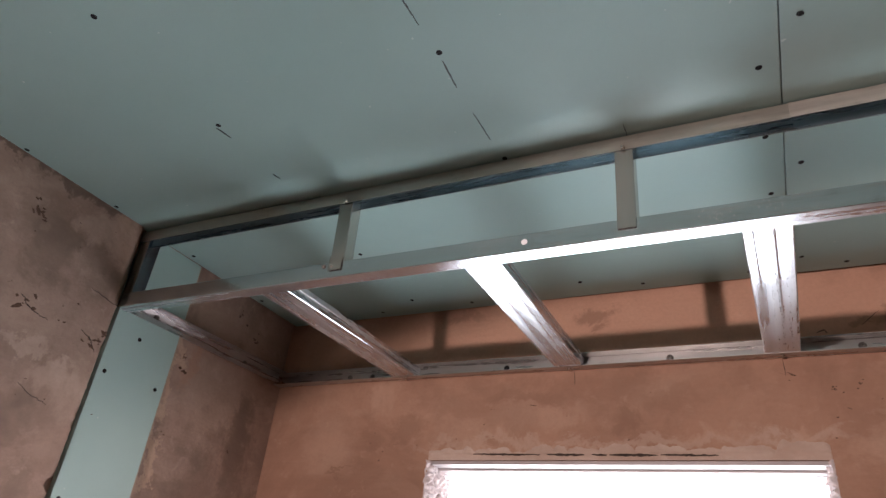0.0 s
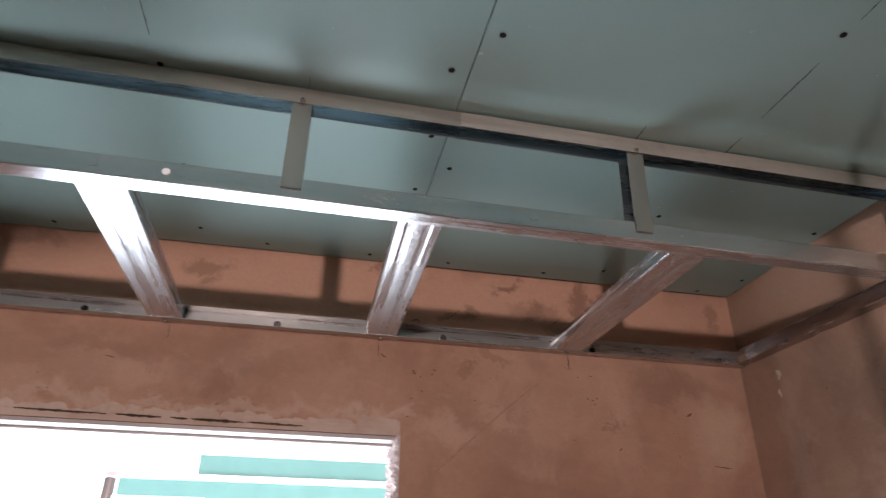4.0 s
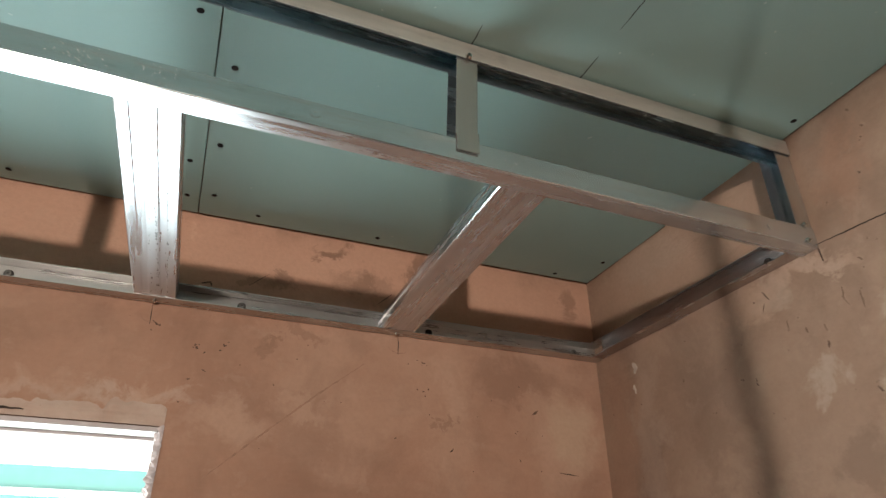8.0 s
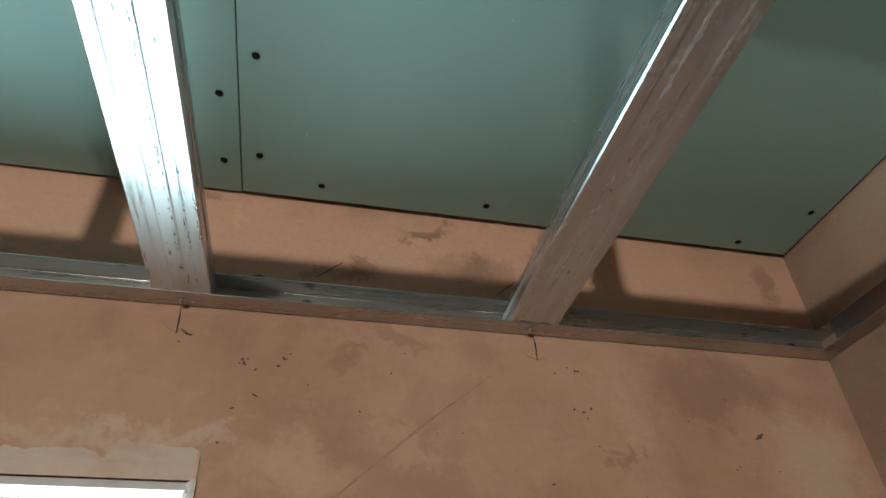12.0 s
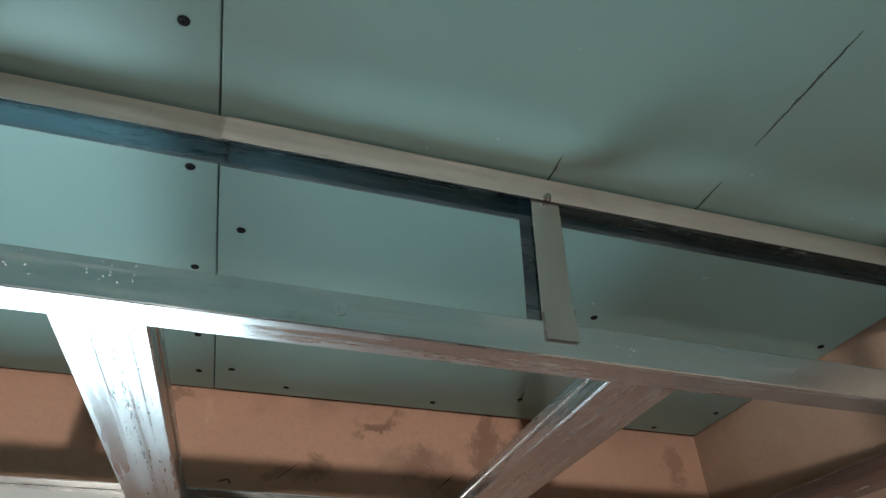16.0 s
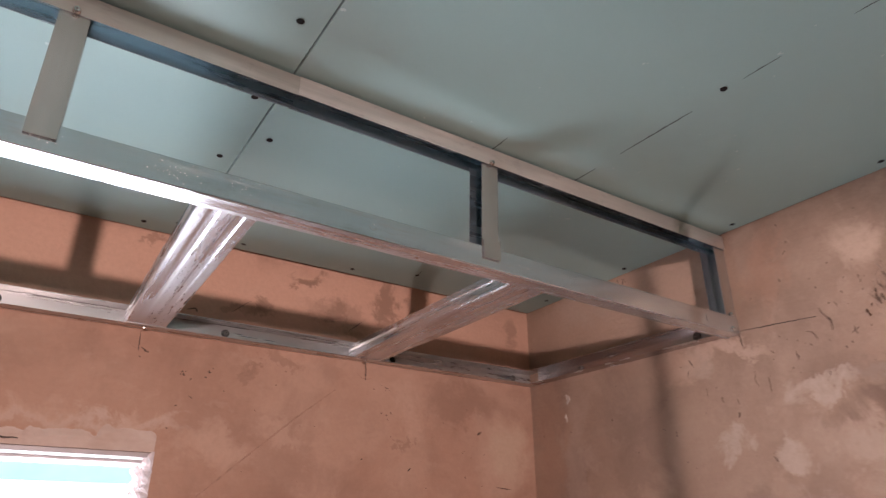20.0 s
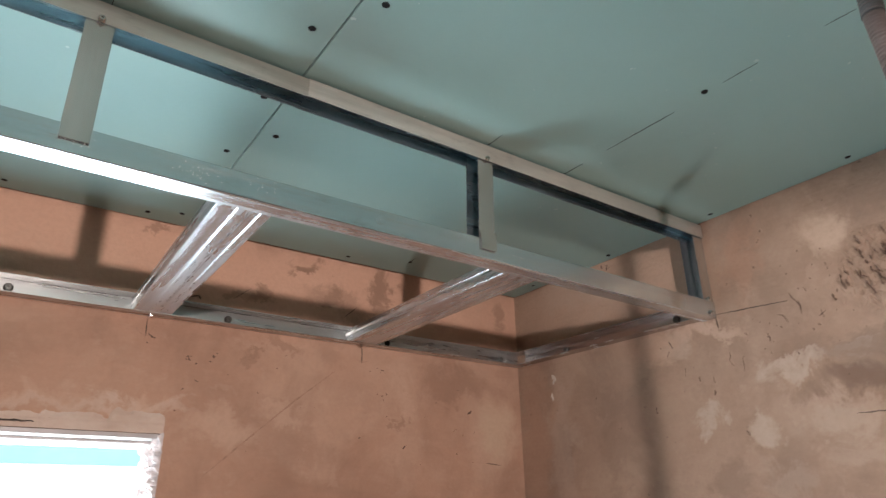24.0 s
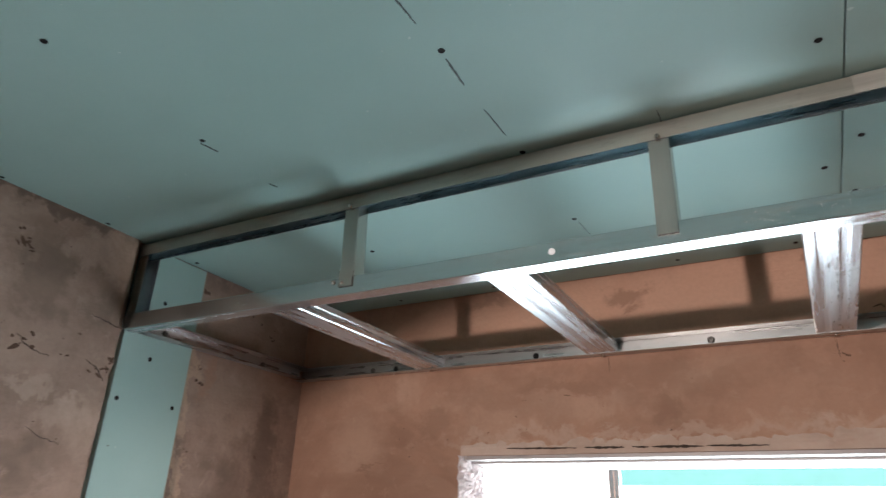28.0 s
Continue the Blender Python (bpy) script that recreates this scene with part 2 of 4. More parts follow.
window_smears = [
    ((0.60, 0, 2.078), (0.20, 0.5, 0.012), (0.50, 0.36, 0.285), 0.7),
    ((0.95, 0, 2.080), (0.24, 0.5, 0.012), (0.50, 0.36, 0.285), 0.7),
    ((1.17, 0, 2.084), (0.08, 0.5, 0.012), (0.50, 0.36, 0.285), 0.8),
    ((1.294, 0, 2.112), (0.022, 0.5, 0.008), PALE, 0.6),
    ((1.30, 0, 2.075), (0.05, 0.5, 0.02), PALE, 0.4),
    ((1.021, 0, 2.091), (0.090, 0.5, 0.014), PALE, 0.5),
    ((0.874, 0, 2.128), (0.032, 0.5, 0.026), DARK, 0.8),
    ((0.69, 0, 2.135), (0.10, 0.5, 0.028), PALE, 0.7),
    ((0.56, 0, 2.10), (0.12, 0.5, 0.035), PALE, 0.45),
    ((0.66, 0, 2.175), (0.10, 0.5, 0.02), DARK, 0.5),
    ((1.42, 0, 2.37), (0.035, 0.5, 0.011), DARK, 0.9),
    ((0.82, 0, 2.35), (0.035, 0.5, 0.022), DARK, 0.8),
    ((1.50, 0, 2.315), (0.07, 0.5, 0.02), DARK, 0.6),
    ((1.60, 0, 2.36), (0.03, 0.5, 0.04), DARK, 0.6),
]
side_smears = [
    ((1.80, 0, 2.18), (0.10, 0.5, 0.035), DARK, 0.55),
    ((1.87, 0, 2.08), (0.08, 0.5, 0.09), PALE, 0.75),
    ((1.66, 0, 2.06), (0.03, 0.5, 0.16), PALE, 0.4),
    ((1.30, 0, 2.10), (0.07, 0.5, 0.04), DARK, 0.4),
    ((1.41, 0, 2.095), (0.05, 0.5, 0.018), PALE, 0.7),
    ((0.30, 0, 2.19), (0.022, 0.5, 0.05), PALE, 0.7),
    ((0.17, 0, 2.10), (0.07, 0.5, 0.07), PALE, 0.5),
    ((0.22, 0, 2.009), (0.05, 0.5, 0.006), DARK, 0.8),
    ((0.08, 0, 2.36), (0.05, 0.5, 0.05), PALE, 0.5),
    ((1.356, 0, 2.189), (0.016, 0.5, 0.007), DARK, 0.8),
    ((1.393, 0, 2.214), (0.040, 0.5, 0.010), DARK, 0.6),
    ((1.300, 0, 2.058), (0.055, 0.5, 0.030), PALE, 0.8),
    ((1.651, 0, 2.160), (0.018, 0.5, 0.060), PALE, 0.6),
    ((1.645, 0, 2.100), (0.008, 0.5, 0.022), DARK, 0.7),
    ((1.785, 0, 2.170), (0.090, 0.5, 0.030), DARK, 0.35),
    ((1.900, 0, 2.090), (0.050, 0.5, 0.070), (0.50, 0.36, 0.255), 0.7),
    ((1.302, 0, 2.295), (0.022, 0.5, 0.010), DARK, 0.7),
    ((1.359, 0, 2.302), (0.030, 0.5, 0.014), DARK, 0.8),
    ((1.497, 0, 2.313), (0.026, 0.5, 0.012), DARK, 0.8),
    ((1.180, 0, 2.091), (0.014, 0.5, 0.020), PALE, 0.8),
    ((0.640, 0, 2.125), (0.070, 0.5, 0.030), DARK, 0.35),
    ((0.383, 0, 2.120), (0.045, 0.5, 0.040), DARK, 0.7),
    ((0.289, 0, 2.091), (0.030, 0.5, 0.030), DARK, 0.6),
    ((0.964, 0, 2.169), (0.060, 0.5, 0.022), DARK, 0.35),
    ((0.500, 0, 2.380), (0.060, 0.5, 0.016), DARK, 0.6),
]
west_blobs = [
    ((0, -0.345, 2.13), (0.5, 0.011, 0.16), (0.50, 0.35, 0.25), 0.8),
    ((0, -0.336, 1.98), (0.5, 0.013, 0.09), (0.50, 0.35, 0.25), 0.7),
    # dark band along the wall's top edge, next to the ceiling
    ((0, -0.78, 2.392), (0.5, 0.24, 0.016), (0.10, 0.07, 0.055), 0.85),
    ((0, -0.106, 2.07), (0.5, 0.035, 0.10), WDARK, 0.7),
    ((0, -0.693, 2.237), (0.5, 0.05, 0.035), WDARK, 0.7),
    ((0, -0.57, 2.353), (0.5, 0.045, 0.05), (0.46, 0.30, 0.225), 0.6),
    ((0, -0.595, 2.057), (0.5, 0.02, 0.02), WPALE, 0.8),
    ((0, -0.68, 2.09), (0.5, 0.06, 0.012), WPALE, 0.8),
    ((0, -0.70, 2.30), (0.5, 0.06, 0.05), WDARK, 0.7),
    ((0, -0.62, 2.33), (0.5, 0.05, 0.04), WPALE, 0.6),
    ((0, -0.60, 2.05), (0.5, 0.07, 0.025), WPALE, 0.7),
    ((0, -0.66, 1.98), (0.5, 0.09, 0.04), WDARK, 0.6),
    ((0, -0.10, 2.03), (0.5, 0.04, 0.16), WDARK, 0.7),
    ((0, -0.22, 2.14), (0.5, 0.08, 0.08), WPALE, 0.35),
    ((0, -0.20, 1.95), (0.5, 0.06, 0.07), WDARK, 0.6),
    ((0, -0.30, 2.19), (0.5, 0.02, 0.05), BASE, 0.6),
]
EPALE = (0.455, 0.345, 0.275)
east_band_smears = [
    # paler band that lifts this wall's brightness behind the frame, by colour alone
    ((1.965, -0.26, 2.335), (0.5, 0.27, 0.10), (0.46, 0.30, 0.22), 0.9),
    ((1.965, -0.712, 2.312), (0.5, 0.044, 0.040), (0.52, 0.37, 0.28), 0.9),
    ((1.965, -0.57, 2.31), (0.5, 0.04, 0.07), BASE, 0.7),
    ((1.965, -0.50, 2.205), (0.5, 0.03, 0.012), EPALE, 0.8),
    ((1.965, -0.42, 2.20), (0.5, 0.05, 0.02), EPALE, 0.6),
    ((1.965, -0.645, 2.120), (0.5, 0.035, 0.014), EPALE, 0.8),
    ((1.965, -0.700, 2.132), (0.5, 0.030, 0.012), EPALE, 0.6),
    ((1.965, -0.468, 2.064), (0.5, 0.022, 0.014), EPALE, 0.7),
]
east_patches = [
    ((1.965, -0.648, 2.058), (0.5, 0.060, 0.035), EPALE, 0.25),
    ((1.965, -0.585, 1.961), (0.5, 0.035, 0.025), EPALE, 0.35),
    ((1.965, -0.686, 1.993), (0.5, 0.040, 0.022), EPALE, 0.35),
    ((1.965, -0.740, 2.094), (0.5, 0.060, 0.020), (0.20, 0.125, 0.09), 0.8),
    ((1.965, -0.800, 2.350), (0.5, 0.060, 0.050), (0.21, 0.14, 0.105), 0.7),
    ((1.965, -0.495, 1.965), (0.5, 0.040, 0.030), (0.22, 0.145, 0.108), 0.7),
    ((1.965, -0.262, 2.026), (0.5, 0.050, 0.045), (0.22, 0.14, 0.10), 0.5),
    ((1.965, -0.13, 2.05), (0.5, 0.035, 0.20), WPALE, 0.45),
]
east_stains = [
    ((1.965, -0.593, 2.118), (0.5, 0.022, 0.020), EPALE, 0.8),
    ((1.965, -0.634, 2.120), (0.5, 0.020, 0.015), EPALE, 0.8),
    ((1.965, -0.680, 2.041), (0.5, 0.055, 0.022), EPALE, 0.55),
    ((1.965, -0.467, 2.062), (0.5, 0.026, 0.014), EPALE, 0.7),
    ((1.965, -0.566, 2.030), (0.5, 0.028, 0.022), EPALE, 0.7),
    ((1.965, -0.490, 2.205), (0.5, 0.075, 0.014), (0.50, 0.34, 0.255), 0.75),
    ((1.965, -0.374, 2.197), (0.5, 0.050, 0.024), (0.48, 0.31, 0.225), 0.7),
    ((1.965, -0.720, 2.088), (0.5, 0.075, 0.022), (0.16, 0.10, 0.072), 0.8),
    ((1.965, -0.810, 2.120), (0.5, 0.050, 0.060), (0.15, 0.095, 0.07), 0.8),
    ((1.965, -0.765, 2.058), (0.5, 0.040, 0.010), (0.20, 0.105, 0.07), 0.7),
    ((1.965, -0.725, 2.137), (0.5, 0.020, 0.006), EPALE, 0.8),
    ((1.965, -0.05, 2.06), (0.5, 0.05, 0.20), BASE, 0.6),
    ((1.965, -0.61, 2.112), (0.5, 0.025, 0.018), EPALE, 0.6),
    ((1.965, -0.56, 2.035), (0.5, 0.026, 0.022), EPALE, 0.75),
    ((1.965, -0.74, 2.13), (0.5, 0.10, 0.03), WDARK, 0.65),
    ((1.965, -0.78, 2.23), (0.5, 0.06, 0.06), WDARK, 0.45),
    ((1.965, -0.28, 2.10), (0.5, 0.06, 0.09), WDARK, 0.12),
    ((1.965, -0.90, 2.30), (0.5, 0.10, 0.08), WDARK, 0.5),
    ((1.965, -0.20, 2.37), (0.5, 0.12, 0.05), EPALE, 0.5),
]
PLASTER_N = plaster("orange_plaster", BASE, PALE, DARK, upper_band_stains + window_smears + side_smears, 0.0, 1.2, 1.05, 0.26)
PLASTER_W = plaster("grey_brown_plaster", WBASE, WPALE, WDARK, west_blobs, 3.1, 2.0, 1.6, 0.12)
PLASTER_E = plaster("brown_plaster", (0.335, 0.22, 0.160), (0.43, 0.30, 0.225), (0.22, 0.145, 0.108), east_band_smears + east_patches + east_stains, 7.7, 1.5, 1.35, 0.20)
PLASTER_S = plaster("back_plaster", WBASE, WPALE, WDARK, (), 11.0)
MORTAR = plaster("pale_mortar", (0.53, 0.40, 0.33), (0.66, 0.54, 0.47), (0.40, 0.27, 0.205), (), 5.0)
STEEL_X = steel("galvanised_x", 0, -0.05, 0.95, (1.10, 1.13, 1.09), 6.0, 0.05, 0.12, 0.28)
# side tracks, upright insides and stud: darker, browner tint than the beam
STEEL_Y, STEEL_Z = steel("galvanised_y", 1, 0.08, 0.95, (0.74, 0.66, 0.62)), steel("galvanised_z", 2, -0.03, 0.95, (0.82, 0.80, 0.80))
STEEL_BAR = steel("galvanised_bar", 1, 0.05, 0.93, (1.0, 1.0, 1.0), 4.0, 0.12, 0.12, 0.16)
STEEL_RAIL = steel("dusty_galvanised", 0, 0.16, 0.86, (0.94, 0.83, 0.70), 4.0, 0.07, 0.25, 0.22)
STEEL_LIGHT = steel("pale_dusty_galvanised", 0, 0.20, 0.80, (1.06, 0.93, 0.80), 4.0, 0.07, 0.15, 0.35)
STEEL_POST = steel("dusty_galvanised_post", 2, 0.02, 0.88, (0.92, 0.83, 0.72), wear=0.10)
STEEL_UNDER = steel("streaked_galvanised", 0, -0.02, 0.95, (1.05, 1.05, 1.05), 6.0, 0.14, 0.65, 0.25)
# dark tint paints the shade inside the ceiling track and posts
STEEL_SHADED = steel("shaded_inside_galvanised", 0, 0.06, 0.95, (0.56, 0.64, 0.64), 5.0, 0.14, 0.0, 0.22)
STEEL_WALL = steel("galvanised_wall_track", 0, 0.09, 0.95, (0.86, 0.80, 0.74), 4.0, 0.08, 0.12)
# brown marks by the track: dusty smudges plus its shadow painted into the boards
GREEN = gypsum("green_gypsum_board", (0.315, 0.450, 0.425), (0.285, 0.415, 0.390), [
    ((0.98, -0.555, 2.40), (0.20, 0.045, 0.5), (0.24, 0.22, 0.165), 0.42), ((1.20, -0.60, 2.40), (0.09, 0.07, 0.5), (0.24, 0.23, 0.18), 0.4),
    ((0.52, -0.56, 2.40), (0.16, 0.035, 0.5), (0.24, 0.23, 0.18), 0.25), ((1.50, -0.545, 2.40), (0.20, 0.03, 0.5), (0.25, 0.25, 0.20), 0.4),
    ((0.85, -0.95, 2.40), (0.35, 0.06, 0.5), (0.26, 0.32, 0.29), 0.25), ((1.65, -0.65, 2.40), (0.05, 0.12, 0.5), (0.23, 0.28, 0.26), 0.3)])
BLACK = plain("black_phosphate", (0.007, 0.007, 0.007), 0.6)
EDGE = plain("cut_steel_edge", (0.16, 0.16, 0.16), 0.65, 0.6, 0.3, 120.0)
ZINC = plain("zinc_screw", (0.80, 0.78, 0.74), 0.22, 1.0, 0.15)
ANCHOR = plain("dull_anchor_head", (0.20, 0.185, 0.17), 0.4, 0.9, 0.4, 90.0)
NICK = plain("rubbed_zinc", (0.75, 0.73, 0.66), 0.5, 0.5, 0.2, 90.0)
TARNISH = plain("tarnished_zinc", (0.24, 0.25, 0.25), 0.42, 0.75, 0.4, 150.0)
PENCIL = plain("pencil_graphite", (0.075, 0.09, 0.088), 0.6)
CRACK = plain("crack_shadow", (0.05, 0.033, 0.024), 0.95)
PAPER = plain("board_edge_paper", (0.40, 0.33, 0.24), 0.8)
GOUGE = plain("gouged_plaster", (0.165, 0.100, 0.070), 0.95)
PIT = plain("pitted_plaster", (0.125, 0.070, 0.045), 0.95)
FOAM = plain("torn_white_render", (0.70, 0.61, 0.60), 0.9, 0.0, 0.35, 95.0)
PVC = plain("white_plastic", (0.78, 0.79, 0.80), 0.35, 0.0, 0.06, 20.0)
BEAD = plain("grey_white_bead", (0.44, 0.39, 0.375), 0.4, 0.0, 0.15, 25.0)
CONCRETE = plain("concrete", (0.42, 0.41, 0.38), 0.9, 0.0, 0.3, 6.0)
# the floor is out of view; its pale colour is there to bounce light upward
PALE_FLOOR = plain("pale_bounce_floor", (0.72, 0.70, 0.66), 0.9, 0.0, 0.15, 5.0)
CONDUIT_DARK = plain("dark_conduit_grey", (0.09, 0.085, 0.085), 0.5, 0.0, 0.15, 30.0)
CONDUIT = plain("corrugated_conduit_grey", (0.155, 0.120, 0.110), 0.4, 0.0, 0.15, 30.0)

CYAN = plain("cyan_green_board", (0.20, 0.50, 0.48), 0.7, 0.0, 0.08, 8.0)

glow_n = Nodes("bright_sky_glow")
glow_e = glow_n.add("ShaderNodeEmission")
glow_e.inputs["Color"].default_value, glow_e.inputs["Strength"].default_value = (0.93, 0.97, 1.0, 1), 9.0
glow_n.link(glow_e.outputs[0], glow_n.tree.nodes["Material Output"].inputs["Surface"])
GLOW = glow_n.mat


# ---- mesh helpers ----
def link_mesh(name, bm, material, parent=None, label=""):
    me = bpy.data.meshes.new(name)
    bm.normal_update()
    bm.to_mesh(me)
    bm.free()
    me.materials.append(material)
    ob = new(name, me)
    if parent:
        ob.parent = parent
    if label:
        ob["label"] = label
    return ob


part = link_mesh


def box(bm, lo, hi):
    v = [bm.verts.new((x, y, z)) for z in (lo[2], hi[2]) for y in (lo[1], hi[1]) for x in (lo[0], hi[0])]
    for f in ((0, 2, 3, 1), (4, 5, 7, 6), (0, 1, 5, 4), (2, 6, 7, 3), (0, 4, 6, 2), (1, 3, 7, 5)):
        bm.faces.new([v[i] for i in f])
    return v


def boxes(*spans, bevel=0.0):
    bm = bmesh.new()
    for lo, hi in spans:
        box(bm, lo, hi)
    if bevel:
        bmesh.ops.bevel(bm, geom=bm.edges[:], offset=bevel, segments=2, affect="EDGES", profile=0.7)
    return bm


def structure(name, bm, material, label, category):
    return tagged(link_mesh(name, bm, material), label, category, kind="structure")


def sweep_profile(section, thick, a, b, up, lined=False):
    """A bent sheet: the open line `section` (across, up) given a thickness and run from a to b."""
    a, b, up = Vector(a), Vector(b), Vector(up)
    along = (b - a).normalized()
    side = along.cross(up).normalized()
    top = side.cross(along).normalized()
    pts = [Vector((*p, 0)) for p in section]
    inner = []
    for i, p in enumerate(pts):
        before = (p - pts[i - 1]).normalized() if i else None
        after = (pts[i + 1] - p).normalized() if i + 1 < len(pts) else None
        ns = [Vector((-d.y, d.x, 0)) for d in (before, after) if d]
        m = sum(ns, Vector()).normalized()
        inner.append(p + m * thick / max(0.4, m.dot(ns[0])))
    ring = pts + inner[::-1]
    bm = bmesh.new()
    ends = [[bm.verts.new(o + side * p.x + top * p.y) for p in ring] for o in (a, b)]
    k = len(ring)
    n = len(pts)
    for i in range(k):
        face = bm.faces.new((ends[0][i], ends[0][(i + 1) % k], ends[1][(i + 1) % k], ends[1][i]))
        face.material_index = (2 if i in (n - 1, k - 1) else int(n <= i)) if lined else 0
    for e in ends:
        for i in range(n - 1):
            bm.faces.new((e[i], e[i + 1], e[k - 2 - i], e[k - 1 - i]))
    bmesh.ops.recalc_face_normals(bm, faces=bm.faces[:])
    return bm


def track_section(web=0.028, leg=0.027):
    """U-shaped track: web at v=0 from u=0 to web, legs up, slightly rounded corners."""
    r = 0.0012
    return [(0, leg), (0, r), (r * 0.3, r * 0.3), (r, 0), (web - r, 0), (web - r * 0.3, r * 0.3), (web, r), (web, leg)]


def stud_section(web=0.060, leg=0.027, lip=0.006):
    """C-shaped ceiling profile with two grooves in the web and turned-in lips."""
    r, g = 0.0014, 0.0007
    s = [(lip, leg), (0.001, leg), (0, leg - 0.001), (0, leg * 0.62), (0.0009, leg * 0.55), (0.0009, leg * 0.45), (0, leg * 0.38), (0, r), (r, 0)]
    for c in (0.0175, 0.0425):
        s += [(c - 0.0068, 0), (c - 0.0056, g * 0.12), (c - 0.0038, g * 0.88), (c - 0.0026, g), (c + 0.0026, g), (c + 0.0038, g * 0.88), (c + 0.0056, g * 0.12), (c + 0.0068, 0)]
    return s + [(web - r, 0), (web, r), (web, leg * 0.38), (web - 0.0009, leg * 0.45), (web - 0.0009, leg * 0.55),
                (web, leg * 0.62), (web, leg - 0.001), (web - 0.001, leg), (web - lip, leg)]


def disc(radius, depth, dome=0.0, seg=16):
    """A screw head that looks along -z, with a recess for the driver."""
    bm = bmesh.new()
    rings = [(radius, 0.0), (radius * 0.96, -depth * 0.7), (radius * 0.62, -depth - dome), (radius * 0.28, -depth - dome), (radius * 0.20, -depth * 0.2 - dome * 0.3)]
    loops = [[bm.verts.new((r * math.cos(2 * math.pi * i / seg), r * math.sin(2 * math.pi * i / seg), z)) for i in range(seg)] for r, z in rings]
    for a, b in zip(loops, loops[1:]):
        for i in range(seg):
            bm.faces.new((a[i], b[i], b[(i + 1) % seg], a[(i + 1) % seg]))
    bm.faces.new(loops[-1][::-1])
    bmesh.ops.recalc_face_normals(bm, faces=bm.faces[:])
    return bm


def shared(name, bm, material):
    me = bpy.data.meshes.new(name)
    bm.to_mesh(me)
    bm.free()
    me.materials.append(material)
    return me


def place(name, me, m, parent=None):
    ob = new(name, me)
    ob.parent = parent
    ob.matrix_local = m
    return ob


def ragged(points, jitter, seed):
    """A line with small jogs between its points."""
    rng = random.Random(seed)
    out = []
    for (a, b), (c, d) in zip(points, points[1:]):
        n = max(2, int(math.hypot(c - a, d - b) / 0.005))
        for i in range(n):
            f = i / n
            j = jitter if out else 0
            out.append((a + (c - a) * f + rng.uniform(-j, j), b + (d - b) * f + rng.uniform(-j, j)))
    return out + [points[-1]]


def crack(points, width, jitter, seed, lift=0.0012):
    """A jagged sliver in the (u, v) plane, pointed at both ends."""
    rng = random.Random(seed + 77)
    line = ragged(points, jitter, seed)
    bm = bmesh.new()
    lo, hi = [], []
    for i, (u, v) in enumerate(line):
        f = i / (len(line) - 1)
        w = width * (0.25 + 0.75 * math.sin(math.pi * min(1, max(0, f)))) * rng.uniform(0.5, 1.2) / 2
        a, b = line[max(0, i - 1)], line[min(len(line) - 1, i + 1)]
        d = math.hypot(b[0] - a[0], b[1] - a[1]) or 1
        nu, nv = -(b[1] - a[1]) / d, (b[0] - a[0]) / d
        lo.append(((u - nu * w, v - nv * w)))
        hi.append(((u + nu * w, v + nv * w)))
    front = [[bm.verts.new((u, v, lift)) for u, v in s] for s in (lo, hi)]
    back = [[bm.verts.new((u, v, -0.002)) for u, v in s] for s in (lo, hi)]
    for i in range(len(line) - 1):
        bm.faces.new((front[0][i], front[0][i + 1], front[1][i + 1], front[1][i]))
        bm.faces.new((front[0][i], back[0][i], back[0][i + 1], front[0][i + 1]))
        bm.faces.new((front[1][i], front[1][i + 1], back[1][i + 1], back[1][i]))
    return bm


def pock(u, v, size, long, turn, seed, lift=0.0011):
    """A small chipped hole: an uneven dark polygon, bevelled into the surface."""
    rng = random.Random(seed)
    bm = bmesh.new()
    k = 9
    rim, low = [], []
    for i in range(k):
        a = 2 * math.pi * i / k
        rr = size * rng.uniform(0.55, 1.15)
        x, y = rr * math.cos(a) * long, rr * math.sin(a)
        x, y = x * math.cos(turn) - y * math.sin(turn), x * math.sin(turn) + y * math.cos(turn)
        rim.append(bm.verts.new((u + x, v + y, lift * 0.4)))
        low.append(bm.verts.new((u + x * 0.7, v + y * 0.7, lift)))
    for i in range(k):
        bm.faces.new((rim[i], rim[(i + 1) % k], low[(i + 1) % k], low[i]))
    bm.faces.new(low)
    return bm


ON_NORTH = Matrix(((1, 0, 0, 0), (0, 0, -1, 0), (0, 1, 0, 0), (0, 0, 0, 1)))
ON_EAST = Matrix(((0, 0, -1, 1.965), (-1, 0, 0, 0), (0, 1, 0, 0), (0, 0, 0, 1)))
ON_WEST = Matrix(((0, 0, 1, 0), (1, 0, 0, 0), (0, 1, 0, 0), (0, 0, 0, 1)))
ON_CEILING = Matrix(((1, 0, 0, 0), (0, -1, 0, 0), (0, 0, -1, 2.40), (0, 0, 0, 1)))


def on(parent, m, name, bm, material, label=""):
    bmesh.ops.transform(bm, matrix=m, verts=bm.verts[:])
    bmesh.ops.recalc_face_normals(bm, faces=bm.faces[:])
    return part(name, bm, material, parent, label)


# ---- the room ----
W, BACK, TOP = 1.965, -2.95, 2.40
WL, WR, WT, WS = 0.445, 1.212, 2.047, 0.85
DEEP = 0.105
floor = structure("floor", boxes(((-0.3, BACK - 0.2, -0.12), (W + 0.3, DEEP, 0.0))), PALE_FLOOR, "pale unseen floor that bounces light up", "floor")
wall_north = structure("wall_north", boxes(
    ((-0.3, 0, 0), (WL, DEEP, 2.6)), ((WR, 0, 0), (W + 0.3, DEEP, 2.6)),
    ((WL, 0, WT), (WR, DEEP, 2.6)), ((WL, 0, 0), (WR, DEEP, WS))), PLASTER_N, "blotchy orange-brown plastered wall with a window opening", "wall")
